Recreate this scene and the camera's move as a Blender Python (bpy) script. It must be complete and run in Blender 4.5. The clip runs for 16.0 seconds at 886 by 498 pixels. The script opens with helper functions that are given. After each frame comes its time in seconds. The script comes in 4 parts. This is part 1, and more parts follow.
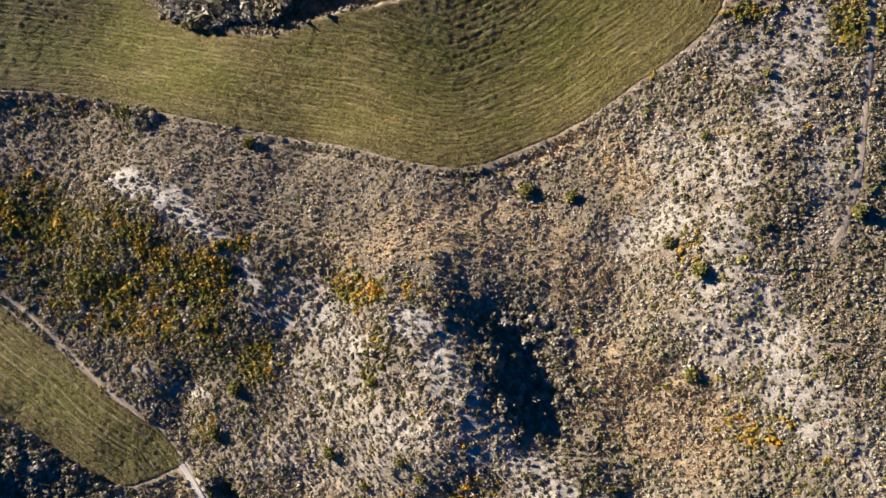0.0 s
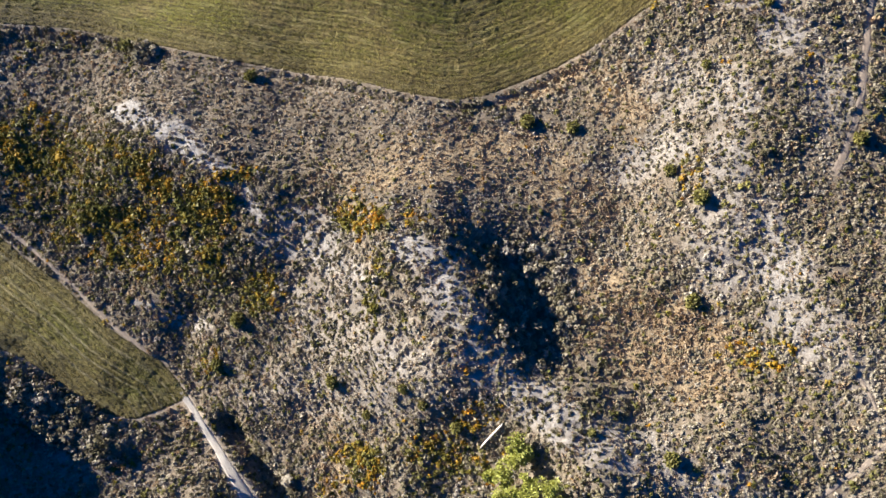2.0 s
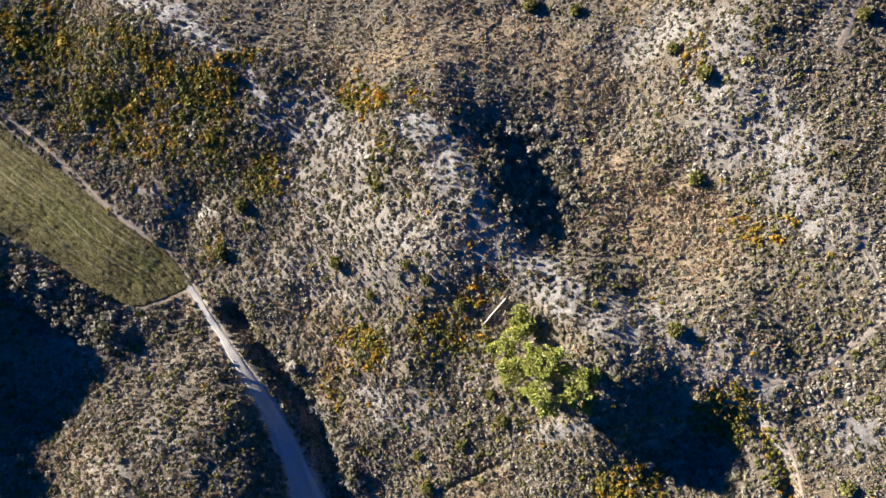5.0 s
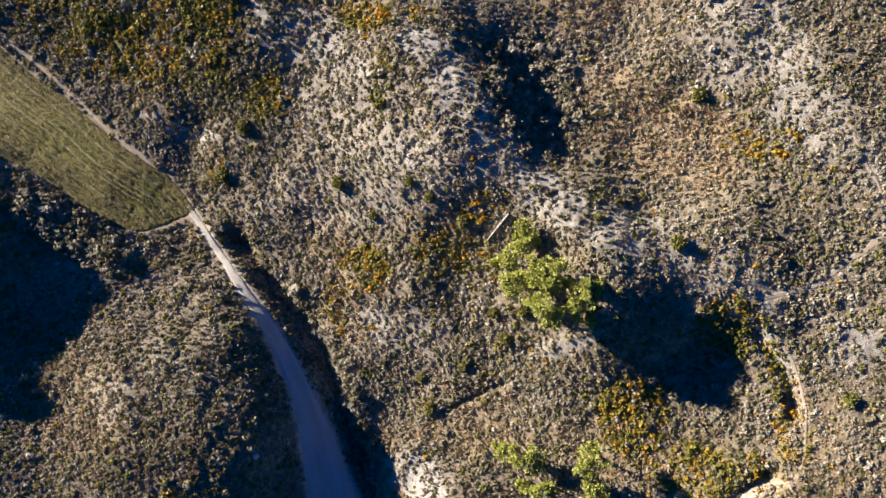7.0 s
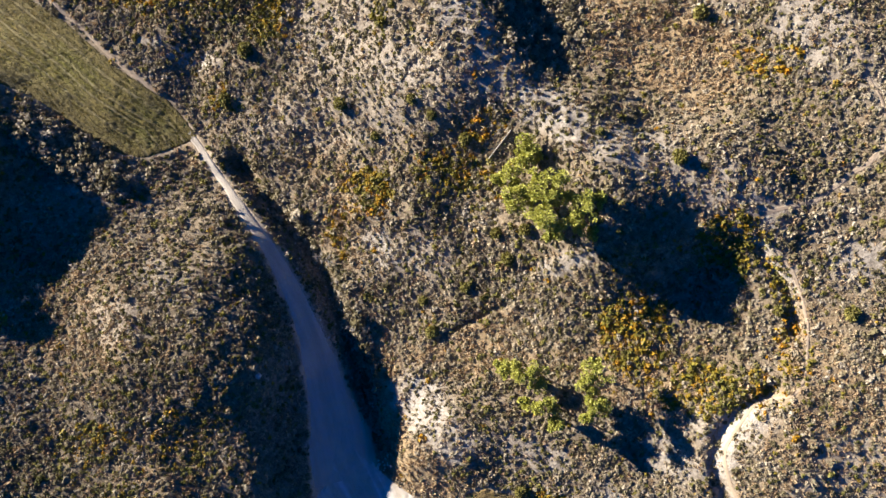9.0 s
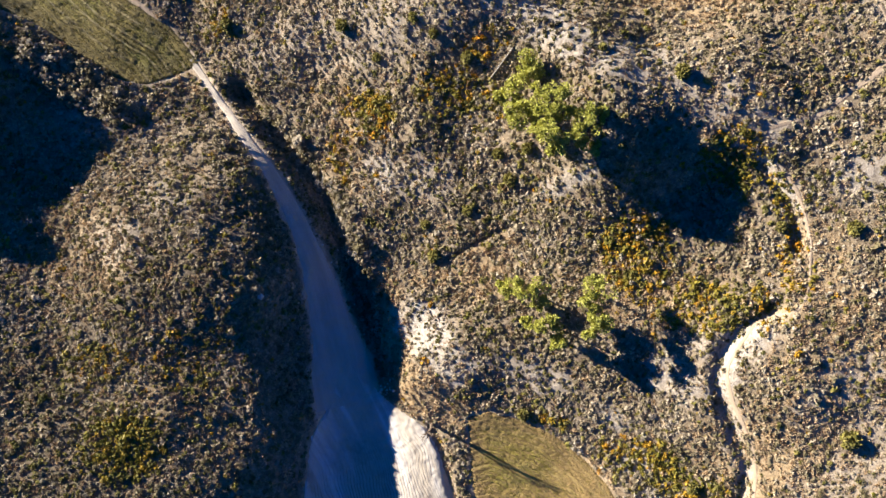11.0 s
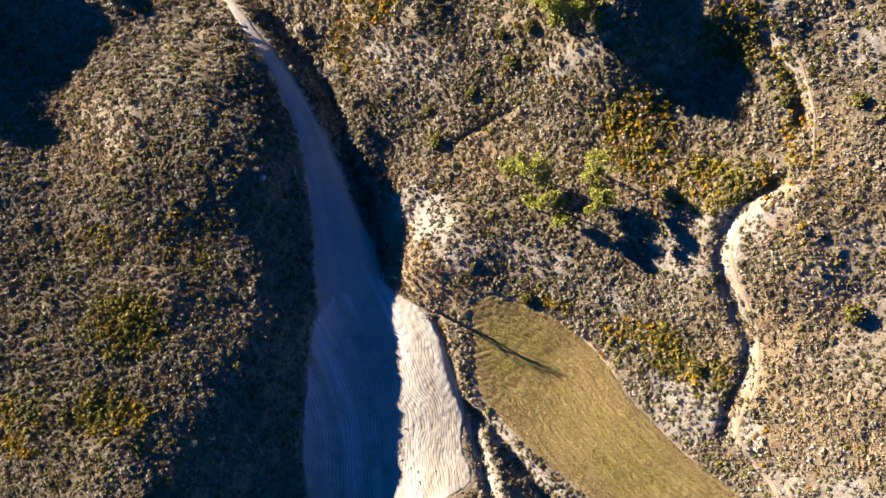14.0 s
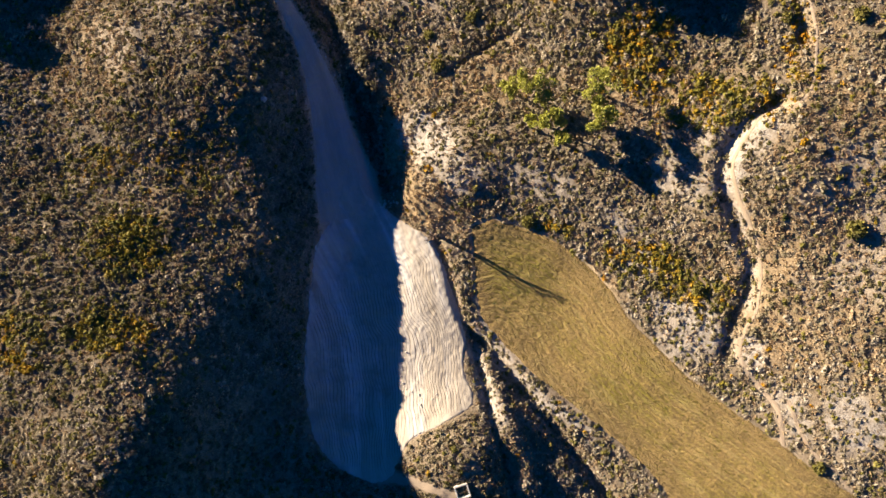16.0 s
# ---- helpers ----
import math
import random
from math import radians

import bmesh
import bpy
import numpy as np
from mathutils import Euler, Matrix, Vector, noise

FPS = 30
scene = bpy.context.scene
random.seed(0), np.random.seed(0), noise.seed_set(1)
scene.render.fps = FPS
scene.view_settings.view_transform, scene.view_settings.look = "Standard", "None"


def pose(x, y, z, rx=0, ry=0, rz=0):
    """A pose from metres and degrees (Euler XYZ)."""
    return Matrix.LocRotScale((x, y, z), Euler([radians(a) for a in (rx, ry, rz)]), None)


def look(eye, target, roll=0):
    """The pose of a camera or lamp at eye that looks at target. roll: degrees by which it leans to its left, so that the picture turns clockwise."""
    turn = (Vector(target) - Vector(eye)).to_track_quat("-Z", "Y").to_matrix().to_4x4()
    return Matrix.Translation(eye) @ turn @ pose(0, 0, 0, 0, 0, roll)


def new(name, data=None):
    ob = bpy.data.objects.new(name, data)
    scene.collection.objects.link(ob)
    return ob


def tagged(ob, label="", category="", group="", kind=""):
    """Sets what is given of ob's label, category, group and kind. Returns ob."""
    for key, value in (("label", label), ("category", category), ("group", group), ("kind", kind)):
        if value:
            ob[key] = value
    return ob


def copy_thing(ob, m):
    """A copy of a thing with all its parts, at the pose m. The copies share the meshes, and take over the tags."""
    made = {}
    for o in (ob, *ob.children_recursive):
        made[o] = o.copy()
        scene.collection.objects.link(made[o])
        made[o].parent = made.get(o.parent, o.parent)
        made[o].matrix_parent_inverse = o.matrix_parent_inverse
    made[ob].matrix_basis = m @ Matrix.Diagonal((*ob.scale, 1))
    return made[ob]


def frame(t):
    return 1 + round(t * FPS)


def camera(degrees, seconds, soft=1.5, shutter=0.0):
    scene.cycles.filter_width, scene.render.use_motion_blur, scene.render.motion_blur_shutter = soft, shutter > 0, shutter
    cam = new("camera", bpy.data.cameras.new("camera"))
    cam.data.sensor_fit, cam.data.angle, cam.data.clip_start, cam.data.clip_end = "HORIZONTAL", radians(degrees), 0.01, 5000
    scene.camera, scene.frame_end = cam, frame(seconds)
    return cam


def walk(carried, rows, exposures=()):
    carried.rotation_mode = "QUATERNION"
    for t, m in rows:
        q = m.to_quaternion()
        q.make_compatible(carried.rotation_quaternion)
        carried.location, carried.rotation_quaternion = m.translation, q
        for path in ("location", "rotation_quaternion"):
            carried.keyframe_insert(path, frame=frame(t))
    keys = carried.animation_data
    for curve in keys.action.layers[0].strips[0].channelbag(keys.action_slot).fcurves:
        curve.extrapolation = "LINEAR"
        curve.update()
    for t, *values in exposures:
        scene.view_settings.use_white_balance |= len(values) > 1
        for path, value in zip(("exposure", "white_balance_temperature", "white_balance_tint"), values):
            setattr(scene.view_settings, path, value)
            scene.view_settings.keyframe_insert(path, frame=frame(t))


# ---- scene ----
# ---------------------------------------------------------------- camera
cam = camera(72, 16.0, soft=1.5)
walk(cam, [(t, pose(*p)) for t, *p in [
    (0.0, 1.61, -1.02, 110.11, 1.46, -0.06, 0.38), (1.0, 1.5, -6.86, 110.15, 1.23, -0.05, 0.32),
    (2.0, 1.34, -13.3, 110.11, 0.98, -0.04, 0.27), (3.0, 1.13, -20.14, 110.05, 0.76, -0.05, 0.22),
    (4.0, 0.92, -27.23, 110.05, 0.55, -0.07, 0.18), (7.0, 0.2, -48.87, 109.98, 0.01, -0.09, 0.01),
    (8.0, 0.0, -56.0, 110.0, -0.16, -0.09, -0.04), (9.0, -0.12, -63.1, 110.01, -0.31, -0.06, -0.08),
    (12.0, -0.48, -84.49, 110.01, -0.63, 0.06, -0.16), (13.0, -0.53, -91.59, 110.01, -0.76, 0.1, -0.19),
    (14.0, -0.65, -98.65, 110.07, -0.88, 0.14, -0.24), (15.0, -0.83, -105.79, 110.11, -0.95, 0.14, -0.26),
    (16.0, -1.07, -113.02, 110.1, -0.96, 0.12, -0.29)]],
    [(0, 1.83, 6000, 10), (1.5, 1.88, 5720, 9), (4, 1.84, 5460, 8), (7, 1.83, 5880, 9), (12, 2.04, 6250, 10), (14, 1.97, 6550, 11), (16, 1.78, 7100, 12)])

# ---------------------------------------------------------------- light
SUN_UP, SUN_TURN = 10.8, 27.0      # degrees over the horizon; shadows fall this far south of east
toward_sun = Vector((-math.cos(radians(SUN_TURN)) * math.cos(radians(SUN_UP)),
                     math.sin(radians(SUN_TURN)) * math.cos(radians(SUN_UP)), math.sin(radians(SUN_UP))))
world = bpy.data.worlds.new("world")
scene.world = world
world.use_nodes = True
sky = world.node_tree.nodes.new("ShaderNodeTexSky")
sky.sky_type, sky.sun_disc = "NISHITA", False
sky.sun_elevation, sky.sun_rotation = radians(SUN_UP), radians(SUN_TURN - 90)
sky.dust_density, sky.ozone_density = 0.0, 6.0
clear_air = world.node_tree.nodes.new("ShaderNodeHueSaturation")
clear_air.inputs["Saturation"].default_value, clear_air.inputs["Hue"].default_value = 2.3, 0.518
world.node_tree.links.new(sky.outputs[0], clear_air.inputs["Color"])
world.node_tree.links.new(clear_air.outputs[0], world.node_tree.nodes["Background"].inputs[0])
world.node_tree.nodes["Background"].inputs[1].default_value = 0.034
sun = new("sun", bpy.data.lights.new("sun", "SUN"))
sun.data.energy, sun.data.angle, sun.data.color = 5.0, radians(0.5), (1.0, 0.88, 0.72)
sun.matrix_world = look(toward_sun * 400, (0, 0, 0))

# ---------------------------------------------------------------- plan: lines and patches, metres
FIELD_TOP = [(-91.2, 33.5), (-80.6, 33.1), (-71.9, 32.5), (-62.6, 30.6), (-53.0, 28.5), (-41.5, 26.2), (-30.4, 24.1), (-19.0, 22.4), (-8.8, 19.6), (1.2, 17.7), (8.9, 18.4), (16.7, 21.3), (25.6, 25.2), (32.1, 29.0), (38.4, 33.8), (44.6, 37.9), (49.8, 42.1), (54.0, 46.9), (55.9, 51.2)]
BITE = [(-61.6, 58.1), (-58.3, 53.1), (-51.6, 48.9), (-42.6, 45.9), (-32.9, 44.5), (-25.8, 46.3), (-18.9, 48.1), (-7.8, 49.9), (-1.2, 54.1)]
FIELD_LEFT = [(-94.2, -2.8), (-82.9, -13.0), (-73.0, -20.3), (-65.9, -26.7), (-59.2, -31.3), (-54.8, -34.0), (-51.5, -37.9), (-49.3, -41.4), (-53.9, -43.6), (-59.2, -45.6), (-64.5, -44.9), (-69.9, -41.6), (-75.4, -37.7), (-82.1, -33.2), (-87.8, -31.0), (-93.1, -27.8)]
FIELD_RIGHT = [(3.9, -110.6), (8.0, -109.3), (13.4, -110.6), (19.8, -113.3), (25.0, -117.1), (30.2, -122.4), (33.3, -127.7), (37.3, -131.9), (42.2, -137.0), (48.1, -142.0), (54.7, -146.9), (61.2, -151.6), (68.4, -157.2), (75.7, -162.8), (49.9, -172.0), (38.2, -158.2), (33.1, -153.1), (27.9, -148.5), (21.7, -143.8), (15.4, -138.6), (10.1, -133.3), (5.8, -127.9), (4.8, -123.6), (4.6, -116.0)]
YARD = [(-23.1, -109.9), (-25.6, -113.7), (-26.7, -121.2), (-27.3, -131.8), (-27.3, -142.3), (-25.8, -150.9), (-21.1, -156.3), (-14.7, -158.9), (-10.9, -157.6), (-8.0, -151.2), (-2.7, -148.0), (4.3, -143.9), (2.7, -137.9), (2.8, -131.1), (1.0, -124.7), (-1.2, -118.2), (-3.7, -113.2), (-7.7, -110.5), (-11.6, -107.7), (-16.1, -103.8), (-19.9, -99.3)]
YARD_ROWS = [(5.5, -170.1), (3.2, -145.3), (2.7, -137.9), (2.0, -131.1), (0.4, -124.7), (-1.7, -118.2), (-5.0, -110.5), (-9.9, -100.6)]
ROAD_A = [(-51.0, -40.2), (-49.3, -42.8), (-44.9, -48.9), (-39.4, -56.3), (-33.7, -64.1), (-29.7, -71.3), (-26.9, -77.3), (-24.5, -84.0), (-22.9, -91.3), (-21.5, -96.8), (-20.2, -102.3), (-19.1, -108.9)]
TRACK = [(-14.7, -157.9), (-8.2, -157.9), (-0.8, -159.9), (4.4, -162.8)]
PATH_TOP = [(83.9, 54.5), (83.3, 50.0), (82.3, 41.2), (80.8, 30.1), (79.0, 21.3), (76.8, 12.7), (74.2, 6.5), (71.9, 2.5)]
PATH_FIELD = [(-89.4, -5.2), (-82.1, -11.0), (-73.4, -18.5), (-65.1, -26.2), (-58.0, -31.8), (-52.6, -38.0), (-49.6, -43.2)]
PATH_SPUR = [(79.7, -43.8), (76.7, -45.8), (73.1, -49.2), (69.4, -51.6), (64.6, -55.3), (59.7, -56.5), (54.0, -58.0)]
PATH_LINK = [(70.5, -23.9), (72.3, -28.8), (74.9, -34.9), (76.5, -38.9), (76.6, -45.3)]
PATH_MAIN = [(58.6, -63.8), (61.6, -68.7), (63.2, -73.6), (64.0, -78.5), (63.5, -85.4), (61.0, -89.4), (55.4, -91.3), (51.8, -96.3), (50.1, -100.4), (51.3, -105.5), (53.7, -110.6), (55.8, -116.8), (55.6, -125.2), (53.5, -130.5), (52.5, -135.8)]
PATH_LOW = [(52.7, -131.5), (52.8, -135.6), (55.6, -139.6), (59.1, -144.5), (59.8, -150.7)]
PATH_END = [(60.6, -142.4), (63.8, -150.4), (68.4, -155.2), (72.1, -160.0)]
GULLY = [(-41.5, -46.6), (-37.5, -50.6), (-33.0, -55.7), (-28.5, -61.3), (-24.4, -68.0), (-20.7, -76.8), (-18.5, -83.6), (-16.1, -91.4), (-14.3, -97.4), (-12.9, -103.4)]
DITCH_YARD = [(-2.6, -113.2), (-0.6, -117.6), (0.4, -122.5), (2.0, -127.9), (3.7, -131.0), (5.9, -133.2)]
DITCH_FIELD = [(5.9, -133.2), (9.1, -136.3), (13.2, -141.4), (17.4, -146.5), (21.6, -151.8), (25.8, -157.1), (32.0, -164.5)]
DITCH_LOW = [(3.7, -131.0), (5.6, -138.3), (6.7, -143.3), (7.9, -148.2), (9.7, -154.3), (11.5, -160.0)]
SPINE = [(7.4, -135.6), (8.3, -139.2), (9.6, -143.7), (11.2, -148.2), (13.0, -153.3), (15.0, -160.0)]
CUT_WIDE = [(58.6, -88.0), (54.6, -90.8), (51.8, -94.3), (49.6, -97.2), (48.6, -101.2), (49.4, -105.3), (50.6, -108.3)]
CUT = [(58.2, -89.4), (52.8, -92.3), (49.4, -97.4), (48.7, -102.5), (50.1, -106.6), (52.3, -111.7), (54.2, -116.9), (54.0, -123.2), (51.5, -129.6), (50.6, -134.9)]
CUT_TOP = [(55.6, -63.6), (59.1, -68.6), (61.3, -72.5), (62.2, -78.5)]
SCARP = [(-1.1, -81.7), (2.1, -79.4), (7.0, -76.7), (10.7, -74.6), (13.3, -74.0)]
BANK_TOP = [(-39.2, 25.4), (-30.3, 22.1), (-21.2, 20.6), (-9.8, 17.7), (1.2, 15.7), (10.0, 16.4), (17.8, 19.2), (25.5, 22.9)]
PALE_A = [(-59, 14, 4.8, 2.4, -8, 1.1), (-49, 9.5, 8, 3.0, -33, 1.1), (-41, 4, 5, 2.4, -40, 1), (-34, -4, 4.8, 1.5, -55, 0.9), (-24, -7, 8, 3.7, -25, 0.6), (-30, -11, 5.3, 2.3, -30, 0.8), (-21, -12, 5.9, 3.2, -45, 0.75), (-15, -16, 3.7, 2.7, -45, 0.7), (-5, -11, 4.1, 3, -30, 1.1), (0, -15, 6.4, 3.7, -40, 0.9), (4, -22, 9.6, 4.1, -60, 0.8), (-17, -25, 13.9, 7.5, -20, 0.4), (-22, -39, 19.2, 6.4, 0, 0.35), (-7, -32, 11.7, 8.5, 0, 0.4), (70, 42, 6.4, 6.4, 0, 0.75), (60, 38, 6.4, 5.3, 0, 0.65)]
PALE_B = [(65, 29, 5.3, 5.3, 0, 0.75), (46, 20, 7.5, 6.4, 0, 0.5), (38, 5, 6.4, 3.2, 40, 0.6), (44, 8, 4.3, 4.3, 0, 0.65), (55, 17, 4.8, 6.4, 0, 0.65), (53, 4, 4.3, 6.4, 0, 0.6), (53, -10, 6.4, 9.6, 0, 0.55), (59, -10, 4.3, 8.5, 0, 0.8), (63, -16, 4.3, 7.5, 0, 0.8), (66, -26, 7.5, 6.4, 0, 0.65), (72, -33, 5.3, 6.4, 0, 0.4), (72, 18, 4.3, 8.5, 0, 0.5), (-50, -26, 5.9, 2.1, -15, 0.8), (-61, 2, 2.3, 1.3, 0, 0.6), (-58, -22, 3.2, 1.1, -10, 0.6), (9, -32, 7.5, 4.3, -40, 0.8)]
PALE_C = [(17, -38, 8.5, 4.3, -35, 0.75), (23, -42, 10.7, 3.7, -30, 0.7), (35, -47, 11.7, 4.3, -15, 0.6), (47, -53, 11.7, 4.3, -15, 0.6), (55, -59, 6.4, 4.3, -50, 0.65), (73, -66, 5.3, 4.3, 0, 0.7), (-8, -32, 5.3, 3.2, 0, 0.6), (-12, -64, 4.3, 2.7, -60, 0.8), (-4, -65, 6.4, 4.3, 0, 0.45), (22, -66, 5.3, 2.1, 20, 0.6), (54, -59, 5.3, 5.3, 0, 0.5), (59, -66, 6.4, 2.7, -60, 0.7), (-4, -94, 6.4, 4.8, -45, 1), (54, -95, 6.4, 2.7, 40, 0.8), (47, -96, 4.3, 2.7, -70, 0.6), (12, -100, 6.4, 3.2, 0, 0.4)]
PALE_D = [(-65, -52, 8.5, 5.3, 0, 0.35), (-61, -77, 7.5, 4.3, -30, 0.4), (1, -100, 6.4, 3.7, -40, 0.8), (18, -103, 6.4, 2.7, -20, 0.65), (41, -102, 6.4, 3.2, -40, 0.65), (36, -118, 2.7, 1.9, -30, 0.7), (32, -110, 3.2, 1.3, -60, 0.7), (69, -99, 4.3, 4.3, 0, 0.4), (72, -119, 5.3, 6.4, 0, 0.5), (44, -128, 8.5, 3.7, -35, 0.9), (-52, -69, 5.3, 4.3, 0, 0.3), (44, -131, 5.9, 4.8, -40, 0.8), (54, -134, 2.1, 3.7, 0, 1), (71, -146, 6.4, 4.8, -50, 0.85), (73, -115, 4.3, 4.3, 0, 0.45), (61, -145, 6.4, 2.1, -60, 0.7)]
PALE_E = [(7, -141, 8, 1.9, -70, 0.9), (18, -144, 11.7, 1.3, -40, 0.9), (9, -133, 6.4, 1.5, -45, 0.8), (31, -110, 2.7, 1.3, -60, 0.7), (35, -119, 2.7, 1.9, 0, 0.7), (64, -123, 4.3, 2.1, -60, 0.4)]
PALE_R = [(52, -95, 7, 2.4, 50, 0.9), (49, -102, 2.2, 6, 0, 0.9), (52, -112, 1.6, 6, 15, 0.7), (54, -120, 1.6, 6, 0, 0.7), (72, -101, 8, 6, 0, 0.5), (66, -106, 5, 5, 0, 0.4), (75, -110, 5, 7, 0, 0.5)]
PALE = PALE_R + PALE_A + PALE_B + PALE_C + PALE_D + PALE_E
GOLD_A = [(-68, 1, 20, 10, -12, 0.42), (-52, -8, 14, 9, -30, 0.42), (80, 45, 4.3, 5.3, 0, 1), (58, 47, 4.3, 1.9, 0, 1), (47, 2, 2.1, 3.7, 0, 0.45), (-84, 9, 3.2, 4.3, 0, 1), (-76, 6, 6.9, 3, -10, 1), (-77, 13, 5.3, 4.3, 0, 0.5), (-53, 1, 9.1, 2.7, -40, 1), (-44, -4, 5.3, 4.8, -45, 1.2), (-37, 2, 4.8, 1.3, 5, 1), (-65, -5, 8.5, 3.2, 0, 1), (-60, -12, 9.6, 4.3, 0, 0.6), (-74, -9, 4.3, 2.1, 0, 0.7), (-33, -20, 4.3, 4.3, 0, 0.8), (-43, -11, 2.7, 6.4, 0, 0.8), (-14, -5, 4.8, 3.7, 0, 1), (-3, -6, 3.2, 1.3, 0, 0.7)]
GOLD_B = [(-11, -19, 2.3, 6.9, 0, 0.7), (-13, -53, 3.7, 4.8, 0, 1), (3, -50, 8, 4.3, -10, 0.7), (7, -41, 4.3, 3.2, 0, 0.4), (56, -30, 6.4, 3.2, -20, 0.4), (62, -28, 3.2, 1.1, 0, 0.6), (51, -63, 6.4, 4.8, -45, 0.9), (-44, -34, 2.7, 3.2, 0, 0.5), (-16, -53, 4.3, 4.8, 0, 0.5), (-20, -61, 2.1, 4.8, 0, 0.6), (34, -77, 6.4, 4.8, 20, 1), (35, -84, 5.3, 2.7, 0, 1), (51, -62, 4.3, 2.7, 0, 0.6), (60, -69, 6.9, 2.3, -70, 0.6), (49, -89, 11.7, 4.3, 0, 0.6), (62, -81, 2.7, 6.4, 0, 0.6)]
GOLD_C = [(-58, -114, 6.9, 6.4, 0, 1), (-59, -129, 6.4, 4.3, 0, 0.9), (-74, -130, 4.3, 4.3, 0, 0.8), (50, -87, 9.6, 2.3, 0, 0.7), (19, -110, 4.3, 1.6, -20, 0.8), (34, -117, 4.8, 3, 0, 0.6), (48, -123, 4.3, 3.2, 0, 0.6), (-47, -98, 6.4, 6.4, 0, 0.3), (-74, -131, 4.3, 4.3, 0, 0.8), (40, -119, 6.9, 3.7, -40, 0.8), (46, -124, 5.3, 2.7, -40, 0.5), (-65, -99, 6.4, 3.2, 0, 0.4)]
GOLD = GOLD_A + GOLD_B + GOLD_C
TAN_A = [(42, -28, 14.9, 9.1, -20, 1), (31, -22, 6.4, 8.5, 0, 0.8), (7, 6, 18.1, 6.4, 0, 0.7), (27, -3, 8.5, 6.4, 0, 0.7), (-19, 1, 5.3, 4.3, 0, 0.5), (23, 21, 11.7, 1.9, 25, 0.9), (36, 18, 5.3, 6.4, 0, 0.7), (-8, 2, 6.4, 2.1, 0, 0.8), (-19, -57, 3.7, 9.6, 0, 0.7), (-23, -44, 5.3, 6.4, 0, 0.4), (1, -84, 8.5, 2.3, 0, 0.8), (8, -79, 6.4, 1.9, 30, 0.9), (-11, -88, 2.7, 9.6, 15, 1), (36, -85, 16, 5.9, 0, 0.6), (65, -82, 5.3, 9.6, 0, 0.6), (45, -56, 8.5, 6.4, -20, 0.3)]
TAN_B = [(38, -90, 10.7, 4.3, 0, 0.6), (-50, -45, 5.3, 2.1, -30, 0.8), (-10, -94, 3.2, 9.6, 20, 1), (-4, -106, 5.3, 4.8, 0, 1), (4, -111, 4.3, 3.2, 0, 0.8), (9, -85, 7.5, 4.3, 0, 0.7), (66, -115, 10.7, 10.7, 0, 0.6), (60, -95, 6.4, 6.4, 0, 0.5), (50, -116, 6.4, 6.4, 0, 0.5), (-68, -78, 11.7, 8.5, 0, 0.55), (-48, -102, 10.7, 8.5, 0, 0.3), (62, -127, 10.7, 11.7, 0, 0.6), (0, -109, 3.2, 3.2, 0, 0.9), (73, -129, 4.3, 9.6, 0, 0.6), (28, -120, 6.4, 1.5, -40, 0.9), (13, -154, 4.3, 6.4, -40, 0.4)]
TAN_R = [(69, -95, 11, 12, 0, 0.6), (66, -112, 12, 10, 0, 0.6)]
TAN = TAN_R + TAN_A + TAN_B
# DENSE and HEATH thicken the scrub and paint shade into the soil between shrubs
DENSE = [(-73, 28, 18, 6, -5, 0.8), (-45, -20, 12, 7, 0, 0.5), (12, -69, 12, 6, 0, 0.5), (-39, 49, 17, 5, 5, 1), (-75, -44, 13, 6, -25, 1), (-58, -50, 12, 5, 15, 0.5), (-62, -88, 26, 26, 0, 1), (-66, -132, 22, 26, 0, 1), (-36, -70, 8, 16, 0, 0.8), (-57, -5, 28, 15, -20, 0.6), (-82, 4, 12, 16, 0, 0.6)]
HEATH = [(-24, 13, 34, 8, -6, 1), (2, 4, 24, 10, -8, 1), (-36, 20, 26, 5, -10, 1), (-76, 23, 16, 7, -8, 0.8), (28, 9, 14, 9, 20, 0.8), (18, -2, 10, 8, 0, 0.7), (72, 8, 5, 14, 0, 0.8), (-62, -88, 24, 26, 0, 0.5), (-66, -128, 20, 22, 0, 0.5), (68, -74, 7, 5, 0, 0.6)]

# landforms: x, y, height, reach
RISES = [(107, -64, 13.6, 45), (-68, -134, 10.4, 20), (2, -29, 6.7, 13), (-50, -80, 4.8, 13), (30, -57, 7.0, 9),
         (86, -134, 6.1, 20), (65, 12, 2.5, 15), (-40, -1, 3.6, 13), (-108, -43, 10.4, 13), (-116, -60, 6.5, 5), (-40, -113, 4.6, 9),
         (-5, -8, 3.1, 9), (2, -99, 3.1, 9), (-61, 6, 3.0, 9), (-61, -183, 14.1, 20), (-110, -106, 8.1, 20),
         (58, -99, 3.0, 9), (51, -50, 3.4, 9), (23, -43, 4.0, 9), (86, -190, 8.8, 30), (-103, -148, 9.7, 13),
         (-47, -141, 3.9, 9), (72, -15, 1.8, 9), (2, -155, 4.6, 9), (51, -1, 1.7, 9)]
HOLLOWS = [(-75, -22, -7.4, 30), (-12, -92, -5.7, 20), (-33, -50, -3.8, 13), (16, 34, -4.2, 20), (-61, 55, -9.9, 20),
         (16, -127, -2.2, 13), (-19, -120, -2.5, 9), (-26, 27, -4.6, 13), (-54, -43, -2.7, 9), (-103, -15, -3.0, 13),
         (-110, 76, -8.7, 30), (30, -8, -1.6, 9), (-26, -64, -2.0, 9)]
